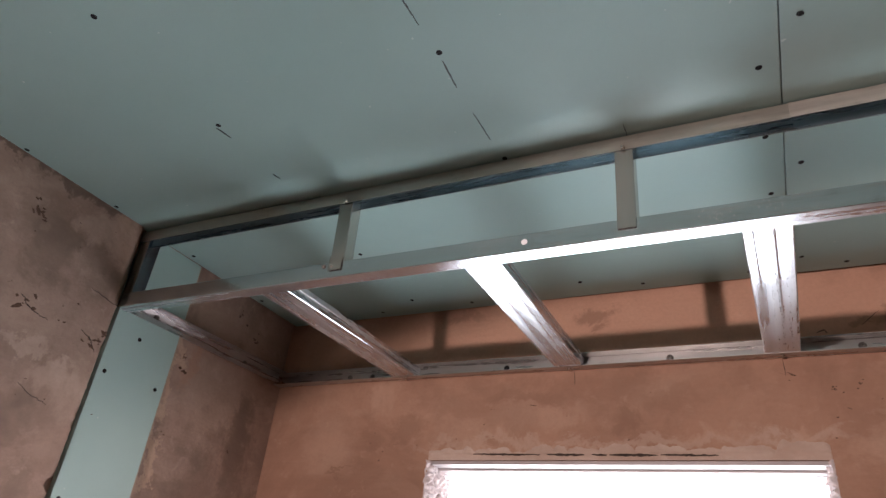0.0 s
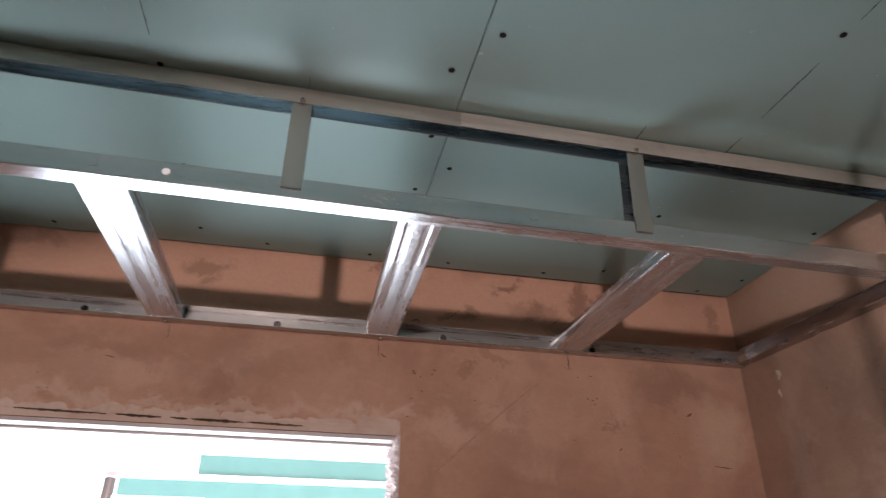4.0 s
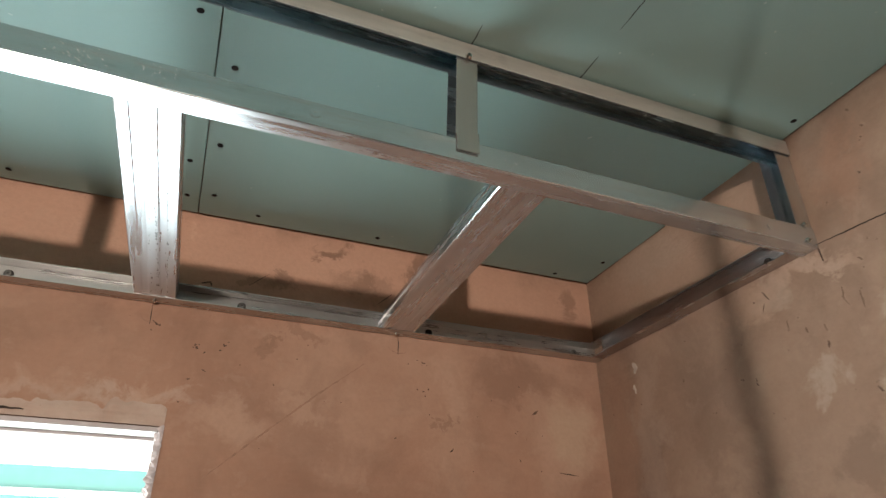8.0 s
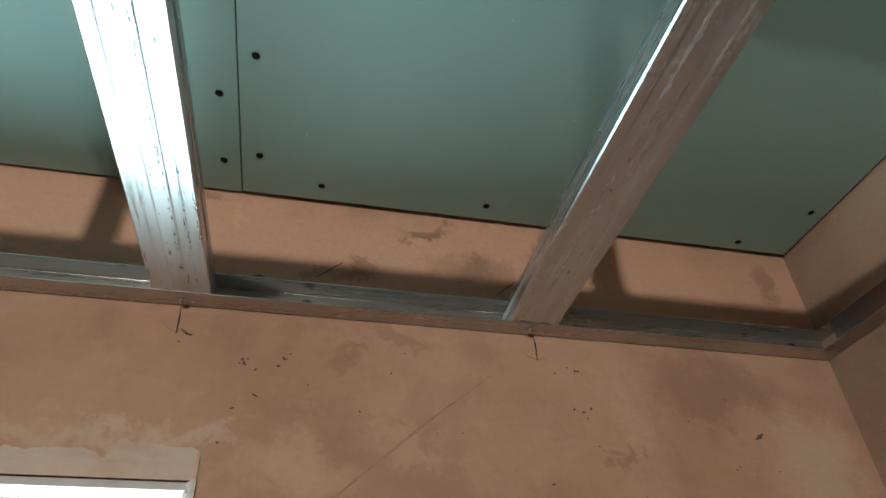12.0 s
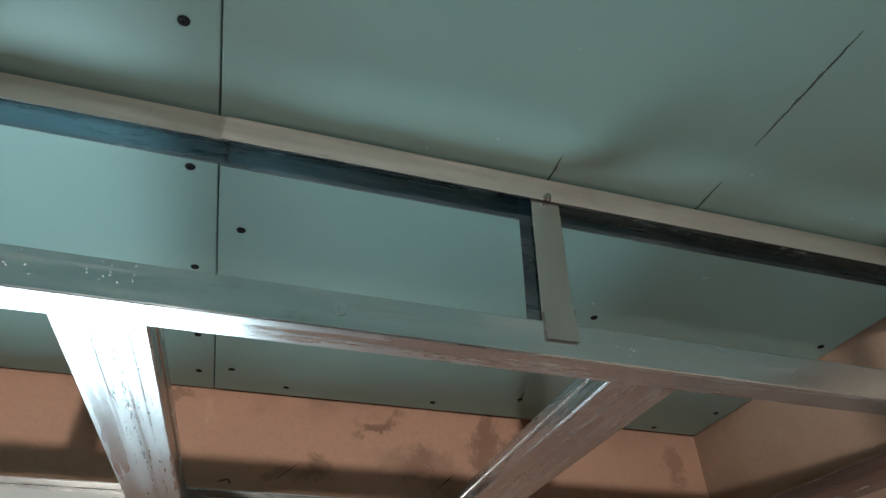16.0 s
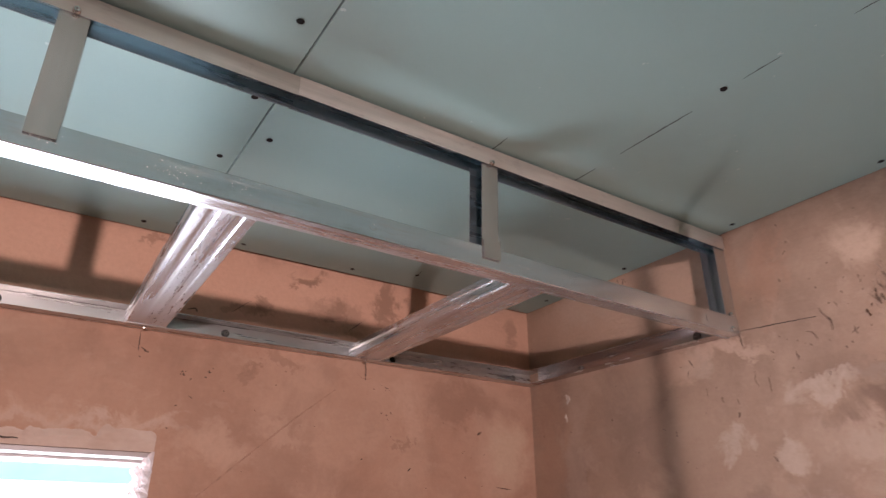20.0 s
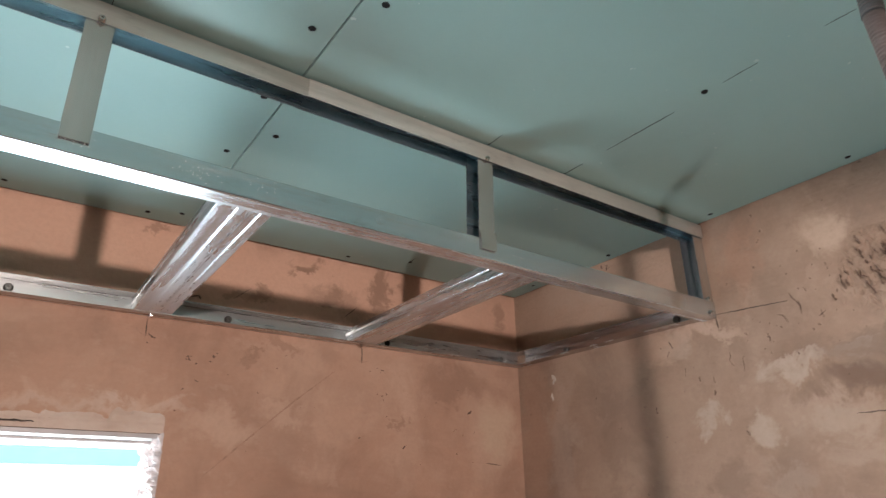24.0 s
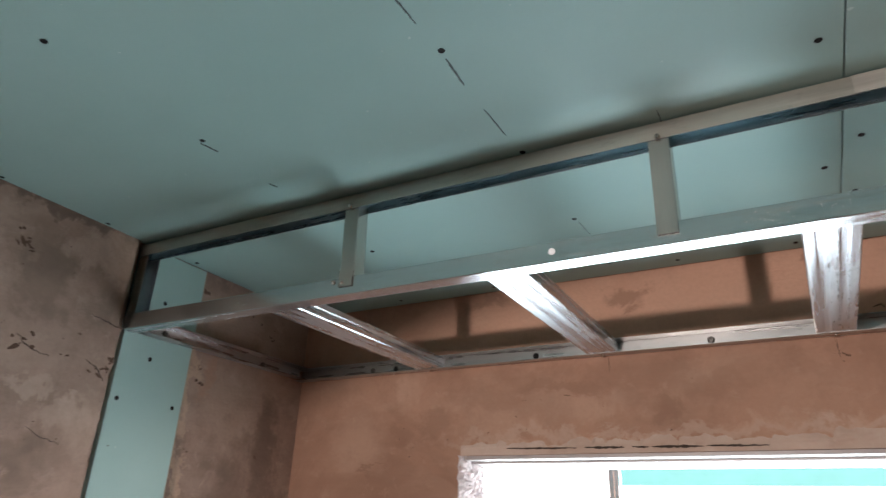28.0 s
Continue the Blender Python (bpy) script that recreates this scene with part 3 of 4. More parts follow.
wall_east = structure("wall_east", boxes(((W, BACK, 0), (W + 0.2, 0, 2.6))), PLASTER_E, "patchy brown plastered wall with cracks and gouges", "wall")
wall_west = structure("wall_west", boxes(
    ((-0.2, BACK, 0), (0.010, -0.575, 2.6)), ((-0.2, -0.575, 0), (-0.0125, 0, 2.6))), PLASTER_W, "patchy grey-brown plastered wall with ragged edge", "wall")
wall_south = structure("wall_south", boxes(((-0.2, BACK - 0.2, 0), (W + 0.2, BACK, 2.6))), PLASTER_S, "plain plastered back wall", "wall")
slab = structure("ceiling_slab", boxes(((-0.3, BACK - 0.2, 2.60), (W + 0.3, DEEP, 2.75))), CONCRETE, "concrete slab above the boards", "ceiling")
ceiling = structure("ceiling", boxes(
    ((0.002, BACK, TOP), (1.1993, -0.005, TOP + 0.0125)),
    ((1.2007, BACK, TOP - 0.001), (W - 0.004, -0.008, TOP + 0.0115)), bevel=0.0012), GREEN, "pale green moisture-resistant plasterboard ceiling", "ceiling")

# board strip on the west wall
strip = tagged(link_mesh("plasterboard_strip", boxes(((-0.0125, -0.5235, 0), (0.0, -0.364, TOP)), bevel=0.0012), GREEN),
               "narrow upright strip of green plasterboard set in the wall", "plasterboard")
strip_edge = part("cut_edge", boxes(((-0.0125, -0.3639, 0.0), (-0.0008, -0.3622, TOP - 0.002))), PAPER, strip, "tan paper edge of the board")
screw_me = shared("screw", disc(0.0043, 0.0006), BLACK)
for y, z in ((-0.384, 2.103), (-0.457, 2.184), (-0.508, 2.101), (-0.39, 2.26), (-0.508, 1.87), (-0.385, 1.86), (-0.45, 2.30), (-0.51, 1.62), (-0.39, 1.60)):
    place("screw", screw_me, Matrix.Translation((0.0, y, z)) @ pose(0, 0, 0, 0, -90, 0), strip)

# broken plaster edge beside the strip
edge_rng = random.Random(8)
edge_bm = bmesh.new()
edge_line, z = [], 1.30
while z < TOP + 0.02:
    y = -0.5362 + edge_rng.gauss(0, 0.0011) - 0.0026 * max(0.0, noise.noise(Vector((0, 1.7, z * 26))))
    if z > 2.224:
        y = -0.5425 + 0.0035 * max(0.0, (z - 2.30) / 0.1) + edge_rng.gauss(0, 0.0006)
    for low, high, deep in ((2.122, 2.146, 0.005), (1.872, 1.905, 0.012), (1.985, 1.997, 0.004)):
        if low < z < high:
            y -= deep * math.sin(math.pi * (z - low) / (high - low))
    edge_line.append((y, z))
    z += edge_rng.uniform(0.0025, 0.008)
cols = []
for y, z in edge_line:
    lift = 0.0008 * noise.noise(Vector((3, 1, z * 50)))
    cols.append([edge_bm.verts.new(p) for p in ((0.0098, -0.576, z), (0.0101, -0.556, z), (0.0098 + lift, y - 0.004, z), (0.0078, y - 0.0008, z), (0.001, y + 0.0006 * edge_rng.gauss(0, 1), z), (-0.013, y - 0.002, z))])
for a, b in zip(cols, cols[1:]):
    for j in range(5):
        edge_bm.faces.new((a[j], a[j + 1], b[j + 1], b[j]))
bmesh.ops.recalc_face_normals(edge_bm, faces=edge_bm.faces[:])
part("broken_edge", edge_bm, PLASTER_W, wall_west, "ragged broken edge of the plaster")

# ceiling screws and pencil marks
rows = {0.402: (-0.08, -0.312, -0.747, -0.978, -1.21, -1.45), 0.802: (-0.072, -0.288, -0.524, -0.762, -1.0, -1.24),
        1.178: (-0.057, -0.156, -0.301, -0.452, -0.597, -0.738, -0.89, -1.03, -1.18), 1.221: (-0.073, -0.211, -0.376, -0.508, -0.671, -0.82, -0.97, -1.12),
        1.624: (-0.074, -0.313, -0.508, -0.762, -0.996, -1.24), 0.02: (-0.17, -0.411, -0.621, -0.812, -1.05), 1.94: (-0.099, -0.32, -0.551, -0.782, -1.02)}
spots = [(x, y) for x, ys in rows.items() for y in ys] + [(x, -0.034) for x in (0.296, 0.533, 0.926, 1.131, 1.293, 1.506)] + [(1.875, -0.024)]
rng = random.Random(4)
for x, y in spots:
    place("screw", screw_me, Matrix.Translation((x + rng.uniform(-0.003, 0.003), y, TOP - 0.0002 - (0.001 if x > 1.2 else 0))) @ pose(0, 0, 0, rng.uniform(-6, 6), rng.uniform(-6, 6), 0), ceiling)


def pencil(a, b, width, seed):
    on(ceiling, ON_CEILING, "pencil_line", crack([(a[0], -a[1]), (b[0], -b[1])], width * 0.7, 0.0004, seed, 0.0013), PENCIL)


for k, (a, b, w) in enumerate((((0.797, -0.90), (0.799, -0.812), 0.003), ((0.801, -0.748), (0.798, -0.695), 0.004), ((0.799, -0.64), (0.80, -0.575), 0.0022),
                               ((0.397, -0.743), (0.403, -0.715), 0.0025), ((0.405, -0.61), (0.409, -0.595), 0.002), ((1.627, -0.715), (1.626, -0.60), 0.0035),
                               ((1.626, -0.555), (1.625, -0.50), 0.0035), ((1.624, -0.83), (1.624, -0.785), 0.0022), ((1.476, -0.548), (1.476, -0.50), 0.003),
                               ((0.995, -0.545), (0.995, -0.50), 0.002), ((0.806, -0.275), (0.809, -0.216), 0.0010), ((1.622, -0.10), (1.628, -0.06), 0.002),
                               ((1.535, -0.958), (1.562, -0.962), 0.0026), ((1.626, -0.905), (1.628, -0.937), 0.0022))):
    pencil(a, b, w, k)

# ---- metal box frame under the ceiling ----
frame_rig = tagged(new("metal_box_frame"), "galvanised steel stud frame for a boxed-in ceiling, uncovered", "metal frame")
F0, F1 = Vector((0.0, -0.532, 0)), Vector((W, -0.515, 0))


def front(x, inset=0.0):
    return F0.y + (F1.y - F0.y) * x / W + inset


T = 0.0009
ZB_WALL, ZB_FRONT = 2.231, 2.2235
screw_zinc = shared("screw", disc(0.0042, 0.0012, 0.0022), ZINC)
anchor_me = shared("anchor_screw", disc(0.0068, 0.0030, 0.0012), ANCHOR)
hole_me = shared("hole", disc(0.0066, 0.0005), BLACK)

# wall track along the window wall, its mouth to the room
wall_track = part("wall_track", sweep_profile(track_section(), T, (W - 0.001, -0.0008, ZB_WALL), (0.001 - 0.0125, -0.0008, ZB_WALL), (0, -1, 0)), STEEL_WALL, frame_rig)
for x in (0.206, 0.965, 1.293, 1.914):
    place("anchor_screw", anchor_me, Matrix.Translation((x, -0.0022, ZB_WALL + 0.0135)) @ pose(0, 0, 0, -90, 0, 0), wall_track)
for x in (0.27, 0.619, 1.616):
    place("hole", hole_me, Matrix.Translation((x, -0.0022, ZB_WALL + 0.0135)) @ pose(0, 0, 0, -90, 0, 0), wall_track)
# side tracks
for name, x, sgn in (("side_track", 0.0006, 1), ("side_track", W - 0.0006, -1)):
    a, b = Vector((x, -0.0285, ZB_WALL - 0.0003)), Vector((x, front(x, 0.003), ZB_FRONT + 0.0015))
    if sgn > 0:
        bm = sweep_profile(track_section(), T, a, b, (1, 0, 0))
    else:
        bm = sweep_profile(track_section(), T, b, a, (-1, 0, 0))
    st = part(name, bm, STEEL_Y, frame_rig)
    for y in (-0.16, -0.437):
        place("anchor_screw", anchor_me, Matrix.Translation((x + sgn * 0.0018, y, ZB_FRONT + 0.0165)) @ pose(0, 0, 0, 0, 90 * -sgn, 0), st)
# ceiling track, its mouth down, in two lengths; the second laps over the first near the board joint
GAP = TOP - 0.0042
LAP = 1.206


def rail(x0, x1, grow, material):
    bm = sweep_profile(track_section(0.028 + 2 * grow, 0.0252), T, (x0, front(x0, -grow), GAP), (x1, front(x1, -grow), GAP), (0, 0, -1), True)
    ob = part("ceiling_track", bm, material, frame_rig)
    ob.data.materials.append(STEEL_SHADED)
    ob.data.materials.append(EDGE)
    return ob


ceiling_track = rail(0.002, LAP + 0.004, 0.0, STEEL_RAIL)
rail(LAP, W - 0.002, 0.0011, STEEL_LIGHT)
# front beam, its mouth to the wall
front_beam = part("front_beam", sweep_profile(track_section(0.029, 0.027), T, (0.002, front(0), ZB_FRONT), (W - 0.002, front(W), ZB_FRONT), (0, 1, 0)), STEEL_X, frame_rig)
front_beam.data.materials.append(STEEL_UNDER)
for face in front_beam.data.polygons:
    face.material_index = int(face.normal.z < -0.9)
# small white disc on the beam's face
place("white_disc", shared("white_disc", disc(0.0048, 0.0008), PVC), Matrix.Translation((0.843, front(0.843, -0.0002), 2.2385)) @ pose(0, 0, 0, -90, 0, 0), front_beam)
ring_me = shared("punch_mark", disc(0.0055, 0.0005), STEEL_X)
for x in (0.762, 1.305, 1.885):
    place("punch_mark", ring_me, Matrix.Translation((x, front(x, -0.0002), 2.239)) @ pose(0, 0, 0, -90, 0, 0), front_beam)
for x, z in ((0.49, 2.247), (1.947, 2.231)):
    place("screw", screw_zinc, Matrix.Translation((x, front(x, -0.0006), z)) @ pose(0, 0, 0, -90, 0, 0), front_beam)


# bright nicks rubbed through the film on the beam's face
nick_rng = random.Random(23)
nicks = bmesh.new()
for cx, count, spread in ((1.098, 26, 0.011), (0.994, 12, 0.010), (1.165, 14, 0.009), (0.55, 10, 0.012), (0.30, 10, 0.014), (1.52, 5, 0.008)):
    for i in range(count):
        x, z = cx + nick_rng.gauss(0, spread), min(2.2495, max(2.2265, 2.2385 + nick_rng.gauss(0, 0.0045)))
        w, h = nick_rng.uniform(0.0002, 0.0009), nick_rng.uniform(0.0002, 0.0005)
        y = front(x, -0.0004)
        corners = [(x - w, y, z), (x, y - 0.0001, z - h), (x + w, y, z), (x, y - 0.0001, z + h)]
        nicks.faces.new([nicks.verts.new(p) for p in corners])
tagged(part("nicks", nicks, NICK, front_beam, "bright nicks in the zinc"), kind="stuff")


def post(x, lean):
    """Short upright between the front beam and the ceiling track; its tab laps over the beam."""
    y = front(x, 0.0012)
    bm = sweep_profile(track_section(0.027, 0.026), T, (x + 0.013 - lean, y + 0.027, 2.252), (x + 0.013, y + 0.027, TOP - 0.006), (-1, 0, 0), True)
    box(bm, (x - 0.0125 - lean, y - 0.0040, 2.2365), (x + 0.0125 - lean, y - 0.0030, 2.263))
    p = part("post", bm, STEEL_POST, frame_rig)
    p.data.materials.append(STEEL_SHADED)
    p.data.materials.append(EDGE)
    place("screw", screw_zinc, Matrix.Translation((x, front(x, -0.0016), 2.3735)) @ pose(0, 0, 0, -90, 0, 0), ceiling_track)
    return p


for x, lean in ((0.510, -0.004), (0.989, 0.0), (1.470, 0.004)):
    post(x, lean)
place("screw", screw_zinc, Matrix.Translation((0.507, front(0.507, -0.0018), 2.244)) @ pose(0, 0, 0, -90, 0, 0), front_beam)



def tarnish(a, b, seed, count):
    """Small uneven flecks on the underside of a crossbar, strung along its grooves."""
    rng = random.Random(seed)
    a, b = Vector(a), Vector(b)
    bm = bmesh.new()
    for i in range(count):
        f = rng.choice((0.25, 0.45, 0.62, 0.8)) + rng.gauss(0, 0.09)
        c = rng.choice((0.026, 0.0345, 0.0345, 0.048)) + rng.gauss(0, 0.0008)
        if not 0.05 < f < 0.93:
            continue
        w, h = rng.uniform(0.0002, 0.0011), rng.uniform(0.0006, 0.0048)
        mid = a + (b - a) * f + Vector((c, 0, -0.00035))
        ring = [bm.verts.new(mid + Vector((w * rng.uniform(0.5, 1.2) * math.cos(k * 1.0472), h * rng.uniform(0.5, 1.2) * math.sin(k * 1.0472), 0))) for k in range(6)]
        bm.faces.new(ring[::-1])
    return bm


for x0, x1 in ((0.369, 0.372), (0.766, 0.764), (1.157, 1.165), (1.546, 1.552)):
    a = (x0 - 0.030, front(x0, 0.0018), ZB_FRONT + 0.0012)
    b = (x1 - 0.030, -0.0035, ZB_WALL + 0.0012)
    bar = part("crossbar", sweep_profile(stud_section(0.060, 0.0262), 0.0007, a, b, (0, 0, 1)), STEEL_BAR, frame_rig, "wide grooved galvanised ceiling profile")
    place("screw", screw_zinc, Matrix.Translation((x1, -0.014, ZB_WALL - 0.0002)), bar)
    tagged(part("tarnish", tarnish(a, b, 61 + int(x0 * 10), 150 if 1.0 < x0 < 1.3 else 14), TARNISH, bar, "dark flecks along the grooves"), kind="stuff")

end_l = part("end_upright", sweep_profile(track_section(), T, (0.0012, front(0, 0.0012), ZB_FRONT + 0.029), (0.0012, front(0, 0.0012), TOP - 0.005), (1, 0, 0), True), STEEL_POST, frame_rig)
end_r = part("end_upright", sweep_profile(track_section(), T, (W - 0.0012, front(W, 0.0292), ZB_FRONT + 0.029), (W - 0.0012, front(W, 0.0292), TOP - 0.005), (-1, 0, 0), True), STEEL_POST, frame_rig)
for upright in (end_l, end_r):
    upright.data.materials.append(STEEL_Z)
    upright.data.materials.append(EDGE)
place("screw", screw_zinc, Matrix.Translation((W - 0.016, front(W, -0.0004), 2.255)) @ pose(0, 0, 0, -90, 0, 0), end_r)


# ---- corrugated conduit ----
def tube(path, ribs, r0, r1, seg=14):
    pts = [Vector(p) for p in path]
    lengths = [0.0]
    for a, b in zip(pts, pts[1:]):
        lengths.append(lengths[-1] + (b - a).length)
    bm, last = bmesh.new(), None
    for i in range(ribs * 3 + 1):
        s = lengths[-1] * i / (ribs * 3)
        k = max(j for j in range(len(pts) - 1) if lengths[j] <= s + 1e-9)
        f = (s - lengths[k]) / (lengths[k + 1] - lengths[k])
        before, after = pts[max(0, k - 1)], pts[min(len(pts) - 1, k + 2)]
        m0, m1 = (pts[k + 1] - before) / 2, (after - pts[k]) / 2
        h = (2 * f**3 - 3 * f**2 + 1, f**3 - 2 * f**2 + f, -2 * f**3 + 3 * f**2, f**3 - f**2)
        p = pts[k] * h[0] + m0 * h[1] + pts[k + 1] * h[2] + m1 * h[3]
        r = (r1, r1, r0)[i % 3]
        ring = [bm.verts.new(p + Vector((r * math.cos(2 * math.pi * j / seg), r * math.sin(2 * math.pi * j / seg), 0))) for j in range(seg)]
        if last:
            for j in range(seg):
                bm.faces.new((last[j], last[(j + 1) % seg], ring[(j + 1) % seg], ring[j]))
        last = ring
    bmesh.ops.recalc_face_normals(bm, faces=bm.faces[:])
    return bm


conduit = tagged(new("corrugated_conduit"), "grey corrugated cable conduit hanging out of the ceiling", "conduit")
conduit.location = (1.565, -0.970, TOP)
# the ribbed length next to the ceiling is darker and slightly wider
for name, path, ribs, radius, material in (
        ("top_length", [(1.565, -0.971, 2.43), (1.567, -0.967, 2.380), (1.569, -0.964, 2.340)], 22, 0.0098, CONDUIT_DARK),
        ("tube", [(1.568, -0.965, 2.364), (1.569, -0.964, 2.340), (1.568, -0.967, 2.255), (1.573, -0.961, 2.208), (1.583, -0.947, 2.136), (1.590, -0.936, 2.0), (1.592, -0.930, 1.80), (1.590, -0.926, 1.60)], 215, 0.0090, CONDUIT)):
    ob = part(name, tube(path, ribs, radius - 0.0026, radius), material, conduit, "dark ribbed top length" if name == "top_length" else "")
    ob.matrix_parent_inverse = Matrix.Translation(conduit.location).inverted()
part("ceiling_hole", disc(0.0125, 0.0003), BLACK, ceiling, "dark cut-out round the conduit").matrix_local = Matrix.Translation((1.565, -0.970, TOP - 0.0011))


# ---- the window ----
window = tagged(new("window_1"), "raw window opening with torn edges, bright daylight behind", "window", kind="structure")


def rough_sheet(x, facing, seed):
    """Torn render on a jamb: a lumpy upright sheet."""
    bm = bmesh.new()
    ny, nz = 20, 260
    grid = []
    for i in range(nz + 1):
        row = []
        for j in range(ny + 1):
            y = -0.002 + (DEEP + 0.002) * j / ny
            z = WS + (WT - WS) * i / nz
            d = noise.noise(Vector((seed, y * 110, z * 45))) * 0.006 + noise.noise(Vector((seed + 9, y * 260, z * 90))) * 0.005
            d += abs(noise.noise(Vector((seed + 5, y * 45 + z * 60, z * 110)))) * 0.010
            lap = (0.008 + 0.013 * noise.noise(Vector((seed + 3, 0, z * 70)))) if j == 0 else 0.0
            row.append(bm.verts.new((x + facing * (0.004 + d - max(0.0, lap) * (1.0 if facing > 0 else 0.55)), y - (0.0015 if j == 0 else 0.0), z)))
        grid.append(row)
    for a, b in zip(grid, grid[1:]):
        for j in range(ny):
            bm.faces.new((a[j], a[j + 1], b[j + 1], b[j]) if facing > 0 else (a[j], b[j], b[j + 1], a[j + 1]))
    for s in (0, -1):
        back = [bm.verts.new((x - facing * 0.002, r[s].co.y, r[s].co.z)) for r in grid]
        for i in range(nz):
            bm.faces.new((grid[i][s], grid[i + 1][s], back[i + 1], back[i]))
    bmesh.ops.recalc_face_normals(bm, faces=bm.faces[:])
    return bm


part("jamb_render", rough_sheet(WL, 1, 1.0), FOAM, window, "torn off-white render on the jamb")
part("jamb_render", rough_sheet(WR, -1, 5.0), FOAM, window, "torn off-white render on the jamb")
part("lintel_profile", boxes(((WL + 0.009, 0.003, WT - 0.0085), (WR - 0.006, 0.043, WT - 0.001)),
                             ((WL + 0.009, 0.045, WT - 0.013), (WR - 0.006, 0.07, WT - 0.001)), bevel=0.0012), BEAD, window, "grey-white grooved strip under the lintel")
# white colour gives the soffit the daylight's overexposed look
part("bright_soffit", boxes(((WL + 0.009, 0.0705, WT - 0.014), (WR - 0.006, DEEP, WT - 0.001)), bevel=0.0012), PVC, window, "lintel soffit coloured white as if overexposed")
part("window_sill", boxes(((WL, -0.02, WS), (WR, DEEP, WS + 0.02)), bevel=0.003), PVC, window)
balcony = tagged(new("balcony_framing"), "bright balcony wall framing with cyan-green boards", "balcony framing")
part("stud", sweep_profile(stud_section(0.05, 0.03), 0.0008, (0.185, 2.28, -0.13), (0.185, 2.28, 2.225), (0, 1, 0)), STEEL_Z, balcony, "upright galvanised stud")
part("lower_board", boxes(((0.19, 2.315, 2.148), (3.2, 2.327, 2.228)), bevel=0.002), CYAN, balcony, "sunlit cyan-green board")
part("upper_board", boxes(((0.545, 2.315, 2.258), (3.2, 2.327, 2.352)), bevel=0.002), CYAN, balcony, "sunlit cyan-green board")
part("rail", boxes(((-1.5, 2.305, 2.231), (3.2, 2.33, 2.255)), bevel=0.002), PVC, balcony, "white rail between the boards")
part("far_stud", boxes(((3.15, 2.28, -0.13), (3.2, 2.30, 2.36)), bevel=0.002), PVC, balcony)
ground = structure("ground", boxes(((-40, DEEP + 0.001, -0.3), (40, 60, -0.13))), CONCRETE, "pale concrete ground outside", "ground")
backdrop = structure("backdrop", boxes(((-9, 3.6, -0.13), (10, 3.65, 6.0))), GLOW, "overexposed white daylight outside", "backdrop")

# mortar smeared in tongues over the window
lumps = ((0.447, 0.552, 2.074), (0.556, 0.634, 2.075), (0.646, 0.676, 2.067), (0.680, 0.754, 2.079), (0.756, 0.817, 2.074), (0.819, 0.886, 2.080),
         (0.888, 0.980, 2.077), (0.983, 1.038, 2.071), (1.040, 1.128, 2.076), (1.131, 1.215, 2.081))


def mortar_height(x, z):
    rough = 0.45 * noise.noise(Vector((x * 38, 3, 1))) + 0.2 * noise.noise(Vector((x * 130, 3, 1)))
    crest, edge = 2.0685 + 0.006 * rough, 0.0
    for a, b, top in lumps:
        if a < x < b:
            f = (x - a) / (b - a)
            edge = min(1.0, min(f, 1 - f) * (b - a) / 0.006)
            full = 2.062 + (top - 2.062) * (0.85 + 0.10 * math.sin(math.pi * f) + rough)
            crest += (full - crest) * edge**0.5
    d = min(1.0, max(0.0, (crest + 0.004 * noise.noise(Vector((x * 60, z * 60, 9))) - z) / 0.015))
    best = d * d * (3 - 2 * d) * (0.80 + 0.20 * edge)
    low = min(1.0, max(0.0, (2.0615 - z) / 0.003))
    wob = 0.5 + 0.5 * noise.noise(Vector((x * 70, z * 130, 4)))
    return best * (0.0030 + 0.0022 * wob) - 0.0030 * low * wob


bm = bmesh.new()
nx, nz = 420, 22
grid = [[bm.verts.new((WL + 0.001 + (WR - WL) * i / nx, WT - 0.001 + 0.037 * j / nz, 0)) for j in range(nz + 1)] for i in range(nx + 1)]
for col in grid:
    for v in col:
        v.co.z = mortar_height(v.co.x, v.co.y) - 0.0004
for a, b in zip(grid, grid[1:]):
    for j in range(nz):
        bm.faces.new((a[j], b[j], b[j + 1], a[j + 1])).smooth = True
on(wall_north, ON_NORTH, "mortar_edge", bm, MORTAR, "pale mortar smeared in tongues over the window")
for k, (a, b, w) in enumerate(((0.553, 0.70, 0.0036), (0.715, 0.79, 0.0050), (0.805, 0.835, 0.004), (0.84, 0.93, 0.0052), (0.935, 1.035, 0.0040))):
    on(wall_north, ON_NORTH, "crack", crack([(a, 2.0585 - 0.008 * (a - 0.55)), (b, 2.0580 - 0.008 * (b - 0.55))], w, 0.0006, 20 + k, 0.0052), CRACK)

# cracks, holes and scratches
SCRATCH = plain("scratched_plaster", (0.365, 0.207, 0.143), 0.9)
on(wall_north, ON_NORTH, "scratch", crack([(1.275, 1.978), (1.357, 2.052), (1.43, 2.116), (1.502, 2.174)], 0.0036, 0.0003, 3, 0.0003), SCRATCH)
